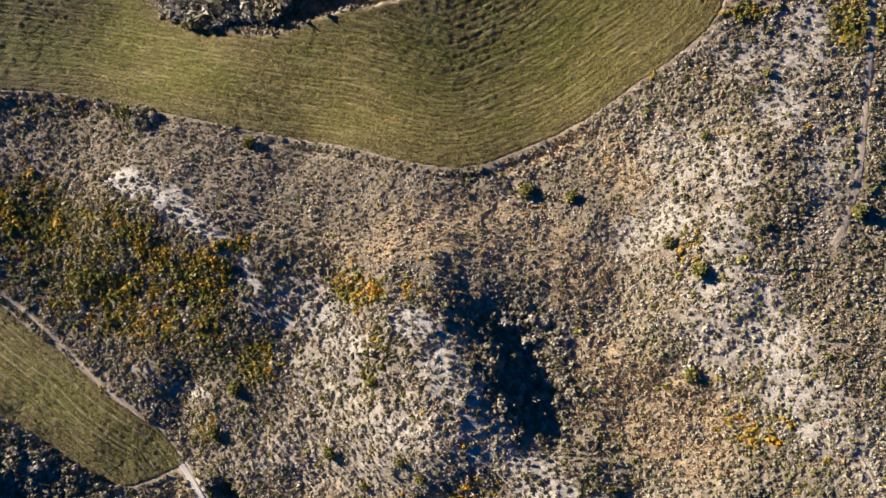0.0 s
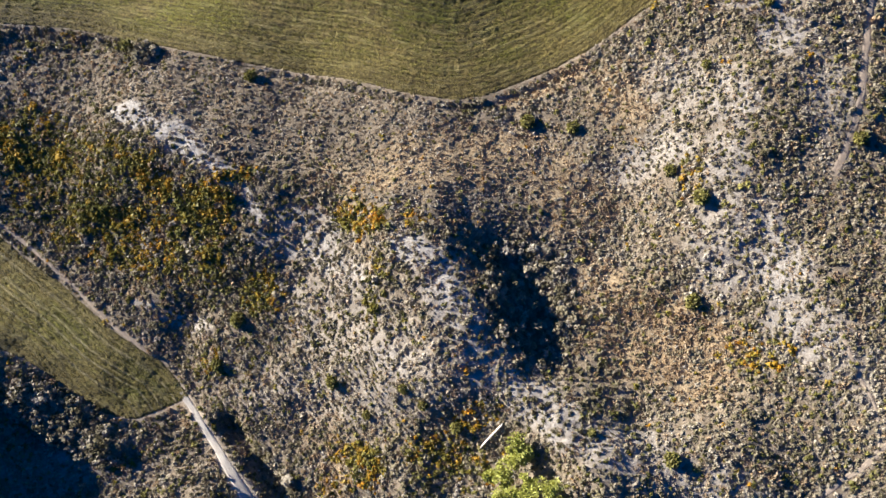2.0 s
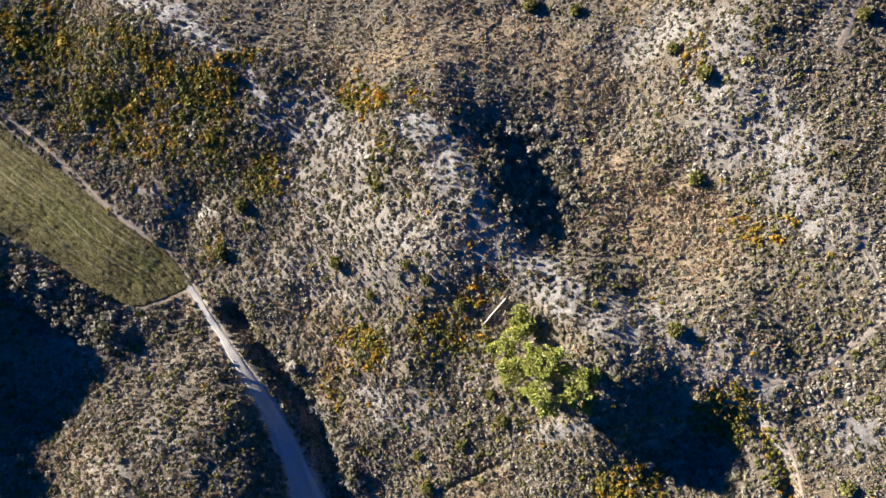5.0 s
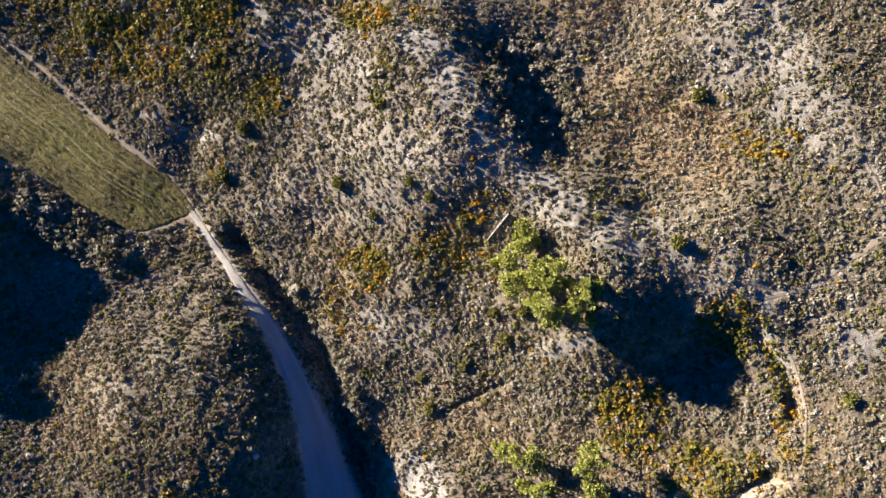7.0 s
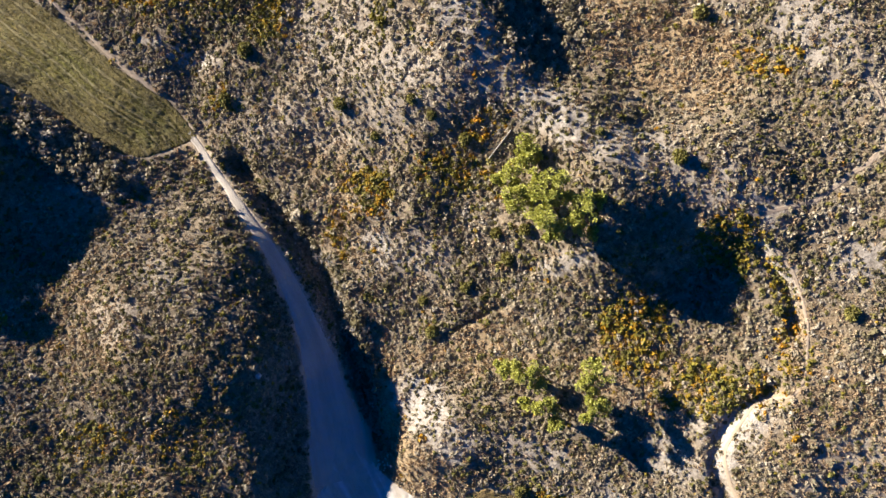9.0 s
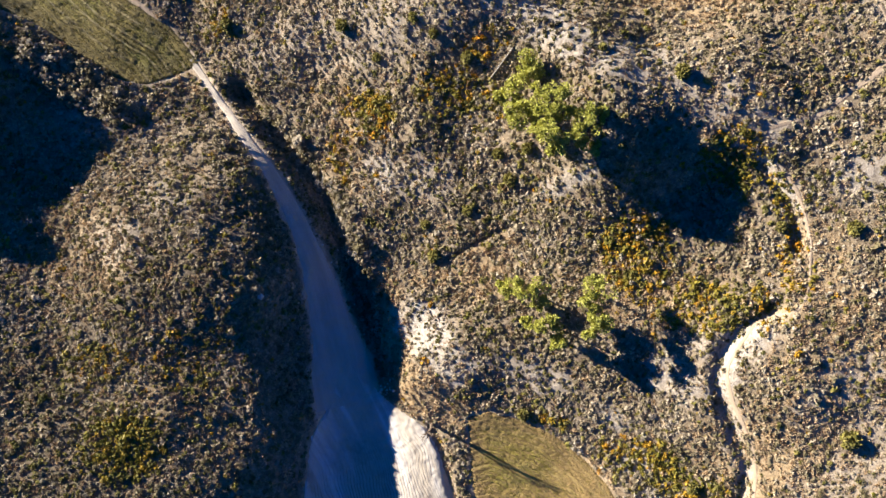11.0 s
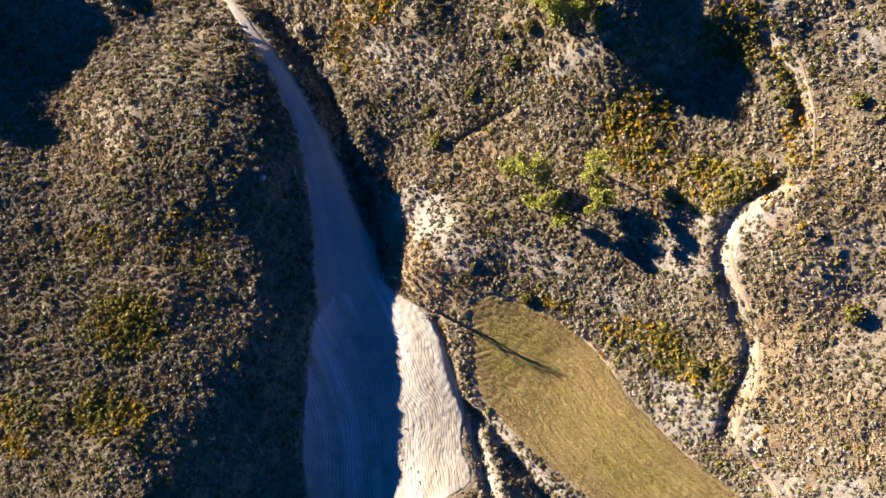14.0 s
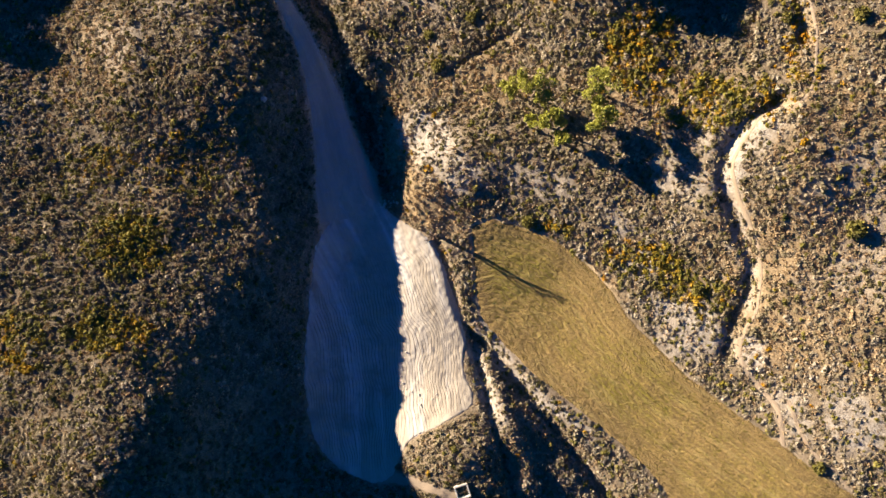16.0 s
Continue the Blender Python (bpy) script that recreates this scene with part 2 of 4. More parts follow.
KNOLLS = [(14, -14, -1.6, 5), (17, -22, -1.9, 5), (22, -30, -1.6, 4), (9, -19, 0.8, 4), (15, -28, 0.8, 4),
         (-50, -27, -1.4, 4), (-54, -24, 0.8, 3), (-5, -103, 1.2, 4), (-97, -42, 1.2, 3), (-98, -50, -1.2, 4), (-97, -57, 1.0, 3), (-36, 56, -2.0, 5), (-40, -87, 2.0, 8), (-34, -85, 1.7, 5), (-35, -94, 1.0, 5), (-47, -94, -0.8, 6), (-57, -150, 3.0, 9),
         (-38, -153, -1.2, 6), (-17, -146, -1.6, 7), (-41, -113, -1.7, 6), (50, -71, -1.4, 5), (-40, -65, 1.3, 5), (44, -68, -0.6, 4)]      # small knolls and pits added to throw or hold the evening shade; those near x -97 stay unseen


def vnoise(x, y, size, seed=0):
    """Smooth lattice noise, 0 to 1."""
    x, y = np.asarray(x, float) / size + 371.3 * seed, np.asarray(y, float) / size - 113.7 * seed
    i, j = np.floor(x), np.floor(y)
    u, v = x - i, y - j
    u, v = u * u * (3 - 2 * u), v * v * (3 - 2 * v)

    def dice(a, b):
        q = np.sin(a * 127.1 + b * 311.7 + seed * 17.3) * 43758.5453
        return q - np.floor(q)
    return (dice(i, j) * (1 - u) + dice(i + 1, j) * u) * (1 - v) + (dice(i, j + 1) * (1 - u) + dice(i + 1, j + 1) * u) * v


def fractal(x, y, size, seed=0):
    return (vnoise(x, y, size, seed) * 4 + vnoise(x, y, size / 2, seed + 1) * 2 + vnoise(x, y, size / 4, seed + 2)) / 7


def near(x, y, line):
    """Distance to a line of points, and how far along it the nearest place is."""
    best, along, run = np.full(np.shape(x), 1e9), np.zeros(np.shape(x)), 0.0
    for (ax, ay), (bx, by) in zip(line, line[1:]):
        dx, dy = bx - ax, by - ay
        n = math.hypot(dx, dy) or 1e-9
        s = np.clip(((x - ax) * dx + (y - ay) * dy) / n, 0, n)
        d = np.hypot(x - ax - dx / n * s, y - ay - dy / n * s)
        along = np.where(d < best, run + s, along)
        best = np.minimum(best, d)
        run += n
    return best, along


def outside(x, y, poly):
    """Signed distance to an outline, negative within."""
    d, _ = near(x, y, poly + poly[:1])
    odd = np.zeros(np.shape(x), bool)
    for (ax, ay), (bx, by) in zip(poly, poly[1:] + poly[:1]):
        if ay != by:
            odd ^= ((ay > y) != (by > y)) & (x < (bx - ax) * (y - ay) / (by - ay) + ax)
    return np.where(odd, -d, d)


def smooth(line, step=0.6):
    """A rounded copy of a line, with evenly spread points."""
    pts = [Vector(p) for p in line]
    pts = [pts[0] * 2 - pts[1]] + pts + [pts[-1] * 2 - pts[-2]]
    out = []
    for a, b, c, d in zip(pts, pts[1:], pts[2:], pts[3:]):
        n = max(1, int((c - b).length / step))
        for k in range(n):
            t = k / n
            out.append(tuple(0.5 * (2 * b + (c - a) * t + (2 * a - 5 * b + 4 * c - d) * t * t + (3 * b - a - 3 * c + d) * t ** 3)))
    return out + [tuple(pts[-2])]


def ease(v, a, b):
    t = np.clip((v - a) / (b - a), 0, 1)
    return t * t * (3 - 2 * t)


top_edge = smooth(FIELD_TOP, 3)
bite = smooth(BITE, 3)
field_top = top_edge + [(62, 75), (10, 75)] + bite[::-1] + [(-62, 75), (-100, 75), (-104, 40)]
field_left = smooth(FIELD_LEFT, 3) + [(-112, -30), (-112, 8)]
field_right = smooth(FIELD_RIGHT + FIELD_RIGHT[:1], 3)[:-1]
yard = smooth(YARD + YARD[:1], 2)[:-1]
road_line, track_line = smooth(ROAD_A), smooth(TRACK)
road_width = lambda s: 0.75 + 0.45 * ease(s, 8, 28) + 0.75 * ease(s, 26, 44) + 1.7 * ease(s, 42, 60) + 2.2 * ease(s, 58, 72)
paths = [(smooth(PATH_TOP), 1.7), (smooth(PATH_SPUR), 1.1), (smooth(PATH_LINK), 0.6), (smooth(PATH_MAIN), 0.6), (smooth(PATH_FIELD), 1.0),
         (smooth(PATH_LOW), 1.0), (smooth(PATH_END), 0.7)]
gully, cut, cut_top = smooth(GULLY, 2), smooth(CUT, 2), smooth(CUT_TOP, 2)
cut_floor = [(x + 1.2, y) for x, y in cut]
dell = bite + [(-1, 75), (-62, 75)]
ditch_yard, ditch_field, ditch_low, spine = (smooth(q, 2) for q in (DITCH_YARD, DITCH_FIELD, DITCH_LOW, SPINE))
cut_wide, scarp, bank_top = (smooth(q, 2) for q in (CUT_WIDE, SCARP, BANK_TOP))


def land(x, y):
    """Height of the bare land."""
    x, y = np.asarray(x, float), np.asarray(y, float)
    z = np.full(np.shape(x), -5.0)
    wild = 6 * (1 - ease(y, 20, 38))
    bent_x, bent_y = x + wild * (fractal(x, y, 13, 91) - 0.5), y + wild * (fractal(x, y, 13, 95) - 0.5)
    for cx, cy, h, r in RISES + HOLLOWS + KNOLLS:
        z = z + h * np.exp(-((bent_x - cx) ** 2 + (bent_y - cy) ** 2) / (2 * r * r))
    # roughness added to the unseen western rise so its cast shade has a ragged edge
    z = z + 1.6 * (fractal(x, y, 7, 77) - 0.5) * (1 - ease(x, -96, -90))
    far = ease(np.hypot(x, y + 55), 140, 500)
    z = z + far * (30 * fractal(x, y, 260, 5) - 14)
    for line, deep, half in ((gully, 2.8, 2.1), (cut, 0.95, 1.35), (cut_floor, 0.2, 2.6), (cut_top, 1.0, 1.1), (ditch_yard, 0.9, 0.8), (ditch_field, 1.2, 1.5), (ditch_low, 1.0, 0.8), (spine, -0.7, 1.1), (cut_wide, 0.35, 1.3)):
        d, s = near(x, y, line)
        n = vnoise(s, s * 0, 5, 9)
        z = z - deep * (0.75 + 0.5 * n) * np.exp(-(d / half) ** 2)
    z = z - (0.4 + 5.0 * ease(x, -31, -20)) * (1 - ease(outside(x, y, dell) + 0.8 * (vnoise(x, y, 2.5, 97) - 0.5), -2.0, -0.2))
    d, s = near(x, y, scarp)
    z = z - 0.55 * np.exp(-(d / 0.7) ** 2)
    d, s = near(x, y, bank_top)
    z = z - 0.35 * np.exp(-(d / 0.8) ** 2)
    return z


def sheet_z(x, y):
    """Height of the ground sheet: the land with rills and hummocks, lowered under what is laid on it."""
    x, y = np.asarray(x, float), np.asarray(y, float)
    open_land, drop = np.ones(np.shape(x)), np.zeros(np.shape(x))
    for p in (field_top, field_left, field_right, yard):
        d = outside(x, y, p)
        open_land, drop = open_land * ease(d, 0, 2.5), drop + 0.25 * (1 - ease(d, -0.8, 0))
    d, s = near(x, y, road_line)
    open_land, drop = open_land * ease(d - road_width(s), 0, 2), drop + 0.2 * (1 - ease(d - road_width(s), -0.6, 0.1))
    return land(x, y) + open_land * (0.95 * (fractal(x, y, 9, 3) - 0.5) + 0.2 * (vnoise(x, y, 1.7, 4) - 0.5) + 0.14 * (vnoise(x, y, 0.85, 6) - 0.5)) - drop


FINE, WEST = 0.5, 24.0
SHEET = {}


def rest_z(x, y):
    """Height of the finished ground sheet, read between its corners."""
    gx, gy, z = SHEET["x"], SHEET["y"], SHEET["z"]
    x, y = np.asarray(x, float), np.asarray(y, float)
    i = np.clip(np.searchsorted(gx, x) - 1, 0, len(gx) - 2)
    j = np.clip(np.searchsorted(gy, y) - 1, 0, len(gy) - 2)
    u, v = (x - gx[i]) / (gx[i + 1] - gx[i]), (y - gy[j]) / (gy[j + 1] - gy[j])
    return (z[i, j] * (1 - u) + z[i + 1, j] * u) * (1 - v) + (z[i, j + 1] * (1 - u) + z[i + 1, j + 1] * u) * v


def patches(x, y, spots, soft=0.36):
    """0 to 1: how far a place lies within any of the spots (x, y, half axes, turn, weight)."""
    wx = x + 2.8 * (fractal(x, y, 7, 21) - 0.5) + 1.6 * (vnoise(x, y, 1.6, 22) - 0.5)
    wy = y + 2.8 * (fractal(x, y, 7, 25) - 0.5) + 1.6 * (vnoise(x, y, 1.6, 26) - 0.5)
    best = np.zeros(np.shape(x))
    for cx, cy, a, b, turn, *weight in spots:
        c, s = math.cos(radians(turn)), math.sin(radians(turn))
        u, v = (wx - cx) * c + (wy - cy) * s, -(wx - cx) * s + (wy - cy) * c
        best = np.maximum(best, (weight[0] if weight else 1.0) * (1 - ease(np.hypot(u / max(a, 1), v / max(b, 1)), 1 - soft, 1 + soft)))
    return np.minimum(best, 1)


# ---------------------------------------------------------------- materials


class Paint:
    """A small helper to write node materials."""

    def __init__(self, name, rough_=0.9, metal=0.0):
        self.mat = bpy.data.materials.new(name)
        self.mat.use_nodes = True
        self.t = self.mat.node_tree
        self.b = self.t.nodes["Principled BSDF"]
        self.b.inputs["Roughness"].default_value, self.b.inputs["Metallic"].default_value = rough_, metal
        self.b.inputs["Specular IOR Level"].default_value = 0.2
        self.pos = self.t.nodes.new("ShaderNodeNewGeometry").outputs["Position"]

    def node(self, kind, **values):
        n = self.t.nodes.new(kind)
        for k, v in values.items():
            n.inputs[k].default_value = v
        return n

    def plug(self, a, b):
        self.t.links.new(a, b)

    def noise(self, scale, detail=4.0, rough_=0.6, stretch=None):
        n = self.node("ShaderNodeTexNoise", Scale=scale, Detail=detail, Roughness=rough_)
        if stretch:
            m = self.node("ShaderNodeMapping", Scale=stretch)
            self.plug(self.pos, m.inputs[0])
            self.plug(m.outputs[0], n.inputs["Vector"])
        else:
            self.plug(self.pos, n.inputs["Vector"])
        return n.outputs[0]

    def drawn(self, across, lengthwise, detail=4.0):
        """Noise drawn out along the rows."""
        n, v = self.node("ShaderNodeTexNoise", Scale=1.0, Detail=detail, Roughness=0.65), self.t.nodes.new("ShaderNodeCombineXYZ")
        self.plug(self.math("MULTIPLY", self.value("row"), across), v.inputs[0])
        self.plug(self.math("MULTIPLY", self.value("along"), lengthwise), v.inputs[1])
        self.plug(v.outputs[0], n.inputs["Vector"])
        return n.outputs[0]

    def value(self, name):
        a = self.t.nodes.new("ShaderNodeAttribute")
        a.attribute_name = name
        return a.outputs["Fac"]

    def ramp(self, fac, stops):
        r = self.t.nodes.new("ShaderNodeValToRGB")
        while len(r.color_ramp.elements) < len(stops):
            r.color_ramp.elements.new(0.5)
        for e, (p, c) in zip(r.color_ramp.elements, stops):
            e.position, e.color = p, (*c, 1) if len(c) == 3 else c
        self.plug(fac, r.inputs[0])
        return r.outputs[0]

    def span(self, fac, a, b, c=0.0, d=1.0):
        m = self.node("ShaderNodeMapRange")
        for k, v in zip(("From Min", "From Max", "To Min", "To Max"), (a, b, c, d)):
            m.inputs[k].default_value = v
        self.plug(fac, m.inputs[0])
        return m.outputs[0]

    def math(self, op, a, b):
        m = self.t.nodes.new("ShaderNodeMath")
        m.operation = op
        for q, v in zip(m.inputs, (a, b)):
            if isinstance(v, (int, float)):
                q.default_value = v
            else:
                self.plug(v, q)
        return m.outputs[0]

    def mix(self, fac, a, b, blend="MIX"):
        m = self.t.nodes.new("ShaderNodeMix")
        m.data_type, m.blend_type = "RGBA", blend
        for q, v in zip((m.inputs[0], m.inputs[6], m.inputs[7]), (fac, a, b)):
            if isinstance(v, (int, float)):
                q.default_value = v
            elif isinstance(v, tuple):
                q.default_value = (*v, 1)
            else:
                self.plug(v, q)
        return m.outputs[2]

    def done(self, colour, height=None, strength=0.6, distance=0.1):
        if isinstance(colour, tuple):
            self.b.inputs["Base Color"].default_value = (*colour, 1)
        else:
            self.plug(colour, self.b.inputs["Base Color"])
        if height is not None:
            n = self.node("ShaderNodeBump", Strength=strength, Distance=distance)
            self.plug(height, n.inputs["Height"])
            self.plug(n.outputs[0], self.b.inputs["Normal"])
        return self.mat


def soil_paint():
    p = Paint("scrub_soil", 0.95)
    big, mid, fine = p.noise(0.12), p.noise(0.9, 5), p.noise(2.2, 7, 0.78)
    grit = p.noise(3.4, 5, 0.75)
    litter = p.ramp(mid, [(0.3, (0.13, 0.097, 0.06)), (0.5, (0.235, 0.182, 0.12)), (0.7, (0.36, 0.29, 0.205))])
    chalk = p.ramp(fine, [(0.3, (0.33, 0.285, 0.23)), (0.5, (0.47, 0.42, 0.355)), (0.72, (0.60, 0.555, 0.48))])
    straw = p.ramp(fine, [(0.3, (0.25, 0.17, 0.085)), (0.52, (0.43, 0.31, 0.165)), (0.72, (0.58, 0.45, 0.275))])
    # dark litter with the shade of the gaps between shrubs put into its colour
    shaded_litter = p.ramp(fine, [(0.3, (0.055, 0.043, 0.028)), (0.7, (0.17, 0.135, 0.092))])
    c = p.mix(p.span(fine, 0.35, 0.65, 0.0, 0.55), litter, p.mix(big, (0.21, 0.16, 0.105), (0.35, 0.28, 0.19)))
    c = p.mix(p.math("MULTIPLY", p.value("dense"), 0.6), c, shaded_litter)
    c = p.mix(p.math("MULTIPLY", p.value("tan"), 0.85), c, straw)
    bare = p.math("MULTIPLY", p.value("pale"), p.span(mid, 0.36, 0.56, 0.55, 1.0))
    c = p.mix(bare, c, chalk)
    c = p.mix(p.value("trodden"), c, p.mix(fine, (0.44, 0.34, 0.23), (0.66, 0.54, 0.39)))
    c = p.mix(p.span(grit, 0.36, 0.50, 0.5, 0.0), c, p.mix(0.7, c, (0.07, 0.055, 0.035)))
    c = p.mix(p.span(grit, 0.55, 0.72, 0.0, 0.35), c, (0.60, 0.52, 0.40))
    h = p.math("ADD", p.math("MULTIPLY", mid, 0.6), p.math("ADD", p.math("MULTIPLY", fine, 0.5), p.math("MULTIPLY", grit, 0.7)))
    return p.done(c, h, 1.0, 0.2)


def crop_paint(name, green, dry, soil_, spacing, bare, lines=()):
    """Young crop drilled in rows; "row" runs across them and "along" with them."""
    p = Paint(name, 0.9)
    ride = p.math("ADD", p.value("row"), p.math("MULTIPLY", p.noise(0.35, 3), 1.0))
    line = p.math("SINE", p.math("MULTIPLY", ride, 2 * math.pi / spacing), 0)
    streak, swath = p.drawn(1.6, 0.7, 5), p.drawn(0.35, 0.03, 4)
    big, mid, fine = p.noise(0.05, 4, 0.65), p.noise(0.45, 5, 0.7), p.noise(2.2, 6, 0.8)
    leaf = p.mix(p.span(big, 0.42, 0.58), dry, green)
    leaf = p.mix(p.span(swath, 0.48, 0.60, 0, 0.8), leaf, dry)
    leaf = p.mix(p.span(mid, 0.45, 0.7, 0, 0.6), leaf, p.mix(0.35, green, (0.13, 0.18, 0.01)))
    leaf = p.mix(p.value("lush"), leaf, p.mix(0.5, green, (0.21, 0.205, 0.003)))
    leaf = p.mix(p.value("rim"), leaf, p.mix(0.45, dry, soil_))
    tall = p.math("ADD", p.math("MULTIPLY", line, 0.05), p.math("ADD", fine, p.math("MULTIPLY", p.math("SUBTRACT", streak, 0.5), 0.5)))
    c = p.mix(p.span(tall, bare - 0.10, bare + 0.16), soil_, leaf)
    c = p.mix(p.span(fine, 0.54, 0.64, 0, 0.6), c, p.mix(0.5, leaf, (0.46, 0.40, 0.15)))
    c = p.mix(p.span(p.drawn(1.1, 0.1, 5), 0.52, 0.62, 0, 0.55), c, p.mix(0.45, leaf, (0.42, 0.36, 0.17)))
    wander = p.math("ADD", p.value("row"), p.math("MULTIPLY", p.noise(0.2, 3), 0.8))
    for at in lines:
        gap = p.math("ABSOLUTE", p.math("SUBTRACT", wander, at), 0)
        c = p.mix(p.math("MULTIPLY", p.span(gap, 0.10, 0.30, 0.45, 0.0), p.span(mid, 0.35, 0.55, 0.3, 1.0)), c, (0.44, 0.37, 0.22))
        c = p.mix(p.span(p.math("ABSOLUTE", p.math("SUBTRACT", gap, 0.45), 0), 0.05, 0.25, 0.3, 0.0), c, soil_)
    grain = p.noise(5.5, 3, 0.7)
    c = p.mix(p.span(grain, 0.40, 0.50, 0.45, 0.0), c, soil_)
    c = p.mix(p.span(grain, 0.54, 0.66, 0.0, 0.4), c, p.mix(0.4, leaf, (0.50, 0.43, 0.20)))
    return p.done(c, p.math("ADD", tall, p.math("MULTIPLY", grain, 0.5)), 1.0, 0.5)


def gravel_paint(name, light, dark, combed):
    p = Paint(name, 0.95)
    mid, fine, lane, sweep = p.noise(0.35, 5), p.noise(6.0, 5, 0.7), p.drawn(1.3, 0.05), p.drawn(0.22, 0.03, 5)
    h = p.math("ADD", p.math("MULTIPLY", fine, 0.5), p.math("MULTIPLY", lane, 0.4))
    c = p.mix(p.span(fine, 0.3, 0.7), dark, light)
    c = p.mix(p.span(lane, 0.42, 0.62, 0.0, 0.45), c, dark)
    c = p.mix(p.span(mid, 0.4, 0.65, 0.0, 0.45), c, light)
    if combed:
        strip, patch = p.drawn(0.16, 0.012, 3), p.noise(0.16, 5, 0.65)
        c = p.mix(p.span(strip, 0.46, 0.58, 0.0, 0.75), c, p.mix(p.span(lane, 0.4, 0.6), (0.72, 0.70, 0.66), (0.54, 0.51, 0.46)))
        c = p.mix(p.span(patch, 0.52, 0.66, 0.0, 0.6), c, p.mix(0.5, dark, (0.20, 0.16, 0.12)))
        edge = p.math("SUBTRACT", 1.0, p.span(p.math("ADD", p.value("rim"), p.math("MULTIPLY", patch, 0.3)), 0.95, 1.15))
        ride = p.math("ADD", p.value("row"), p.math("MULTIPLY", p.noise(0.09, 2, 0.5), 5.0))
        line = p.math("SINE", p.math("MULTIPLY", ride, 2 * math.pi / combed), 0)
        ruts = p.math("MULTIPLY", p.math("MINIMUM", p.math("ADD", line, 0.5), 0.0), p.span(p.drawn(0.6, 0.16), 0.36, 0.58, 0.2, 1.8))
        ruts = p.math("MULTIPLY", p.math("MULTIPLY", ruts, edge), p.span(p.value("along"), 50.0, 62.0, 1.0, 0.0))
        c = p.mix(p.span(ruts, -0.5, -0.05, 0.75, 0.0), c, p.mix(0.5, dark, (0.16, 0.12, 0.09)))
        h = p.math("ADD", h, p.math("MULTIPLY", ruts, 0.6))
        return p.done(c, h, 0.8, 0.11)
    c = p.mix(p.span(sweep, 0.46, 0.6, 0.0, 0.6), c, dark)
    return p.done(c, h, 0.9, 0.16)


def leaf_paint(name, stops):
    """Foliage: "tone" picks the plant's own colour, each spray varies a little."""
    p = Paint(name, 0.75)
    each = p.t.nodes.new("ShaderNodeNewGeometry").outputs["Random Per Island"]
    c = p.ramp(p.value("tone"), stops)
    c = p.mix(p.span(each, 0, 1, 0.0, 0.38), c, p.mix(0.6, c, (0.02, 0.02, 0.01)))
    c = p.mix(p.span(each, 0.0, 0.25, 0.35, 0.0), c, p.mix(0.5, c, (0.55, 0.50, 0.36)))
    thin, both = p.t.nodes.new("ShaderNodeBsdfTranslucent"), p.t.nodes.new("ShaderNodeMixShader")
    p.plug(c, thin.inputs[0])
    both.inputs[0].default_value = 0.25
    p.plug(p.b.outputs[0], both.inputs[1])
    p.plug(thin.outputs[0], both.inputs[2])
    p.plug(both.outputs[0], p.t.nodes["Material Output"].inputs[0])
    return p.done(c)


def wood_paint(name, a, b):
    p = Paint(name, 0.9)
    n = p.noise(9.0, 4, 0.6, (1, 1, 0.2))
    return p.done(p.ramp(n, [(0.35, a), (0.65, b)]), n, 0.5, 0.03)


def stone_paint(name, a, b):
    p = Paint(name, 0.9)
    n = p.noise(3.0, 6, 0.7)
    return p.done(p.ramp(n, [(0.35, a), (0.65, b)]), n, 0.7, 0.05)


soil = soil_paint()
crop_green = crop_paint("young_crop", (0.155, 0.155, 0.004), (0.29, 0.215, 0.06), (0.06, 0.046, 0.016), 0.9, 0.47)
crop_left = crop_paint("crop_strip", (0.17, 0.178, 0.007), (0.29, 0.22, 0.055), (0.075, 0.06, 0.022), 1.0, 0.46, (3.2, 6.2, 7.9, 10.6))
crop_dry = crop_paint("thin_crop", (0.26, 0.22, 0.026), (0.44, 0.30, 0.105), (0.21, 0.145, 0.065), 0.9, 0.47)
yard_gravel = gravel_paint("combed_marl", (0.56, 0.50, 0.41), (0.38, 0.325, 0.25), 0.56)
road_gravel = gravel_paint("road_gravel", (0.60, 0.535, 0.44), (0.40, 0.34, 0.265), 0)
path_earth = gravel_paint("path_earth", (0.44, 0.35, 0.255), (0.28, 0.215, 0.15), 0)
grey_leaf = leaf_paint("grey_scrub_leaf", [(0.0, (0.13, 0.11, 0.052)), (0.25, (0.22, 0.186, 0.10)), (0.5, (0.33, 0.275, 0.175)), (0.75, (0.43, 0.365, 0.26)), (1.0, (0.54, 0.475, 0.375))])
green_leaf = leaf_paint("green_shrub_leaf", [(0.0, (0.09, 0.088, 0.017)), (0.5, (0.20, 0.18, 0.042)), (1.0, (0.33, 0.285, 0.08))])
gold_leaf = leaf_paint("golden_shrub_leaf", [(0.0, (0.15, 0.145, 0.025)), (0.4, (0.25, 0.205, 0.028)), (0.7, (0.41, 0.26, 0.02)), (1.0, (0.54, 0.255, 0.012))])
straw_leaf = leaf_paint("dry_grass_blade", [(0.0, (0.29, 0.195, 0.10)), (0.5, (0.45, 0.325, 0.19)), (1.0, (0.60, 0.475, 0.31))])
crop_leaf = leaf_paint("crop_blade", [(0.0, (0.15, 0.16, 0.012)), (0.5, (0.24, 0.205, 0.035)), (1.0, (0.38, 0.29, 0.10))])
pine_leaf = leaf_paint("pine_needles", [(0.0, (0.22, 0.25, 0.04)), (0.5, (0.46, 0.455, 0.09)), (1.0, (0.66, 0.63, 0.20))])
bark = wood_paint("pine_bark", (0.09, 0.065, 0.045), (0.24, 0.18, 0.13))
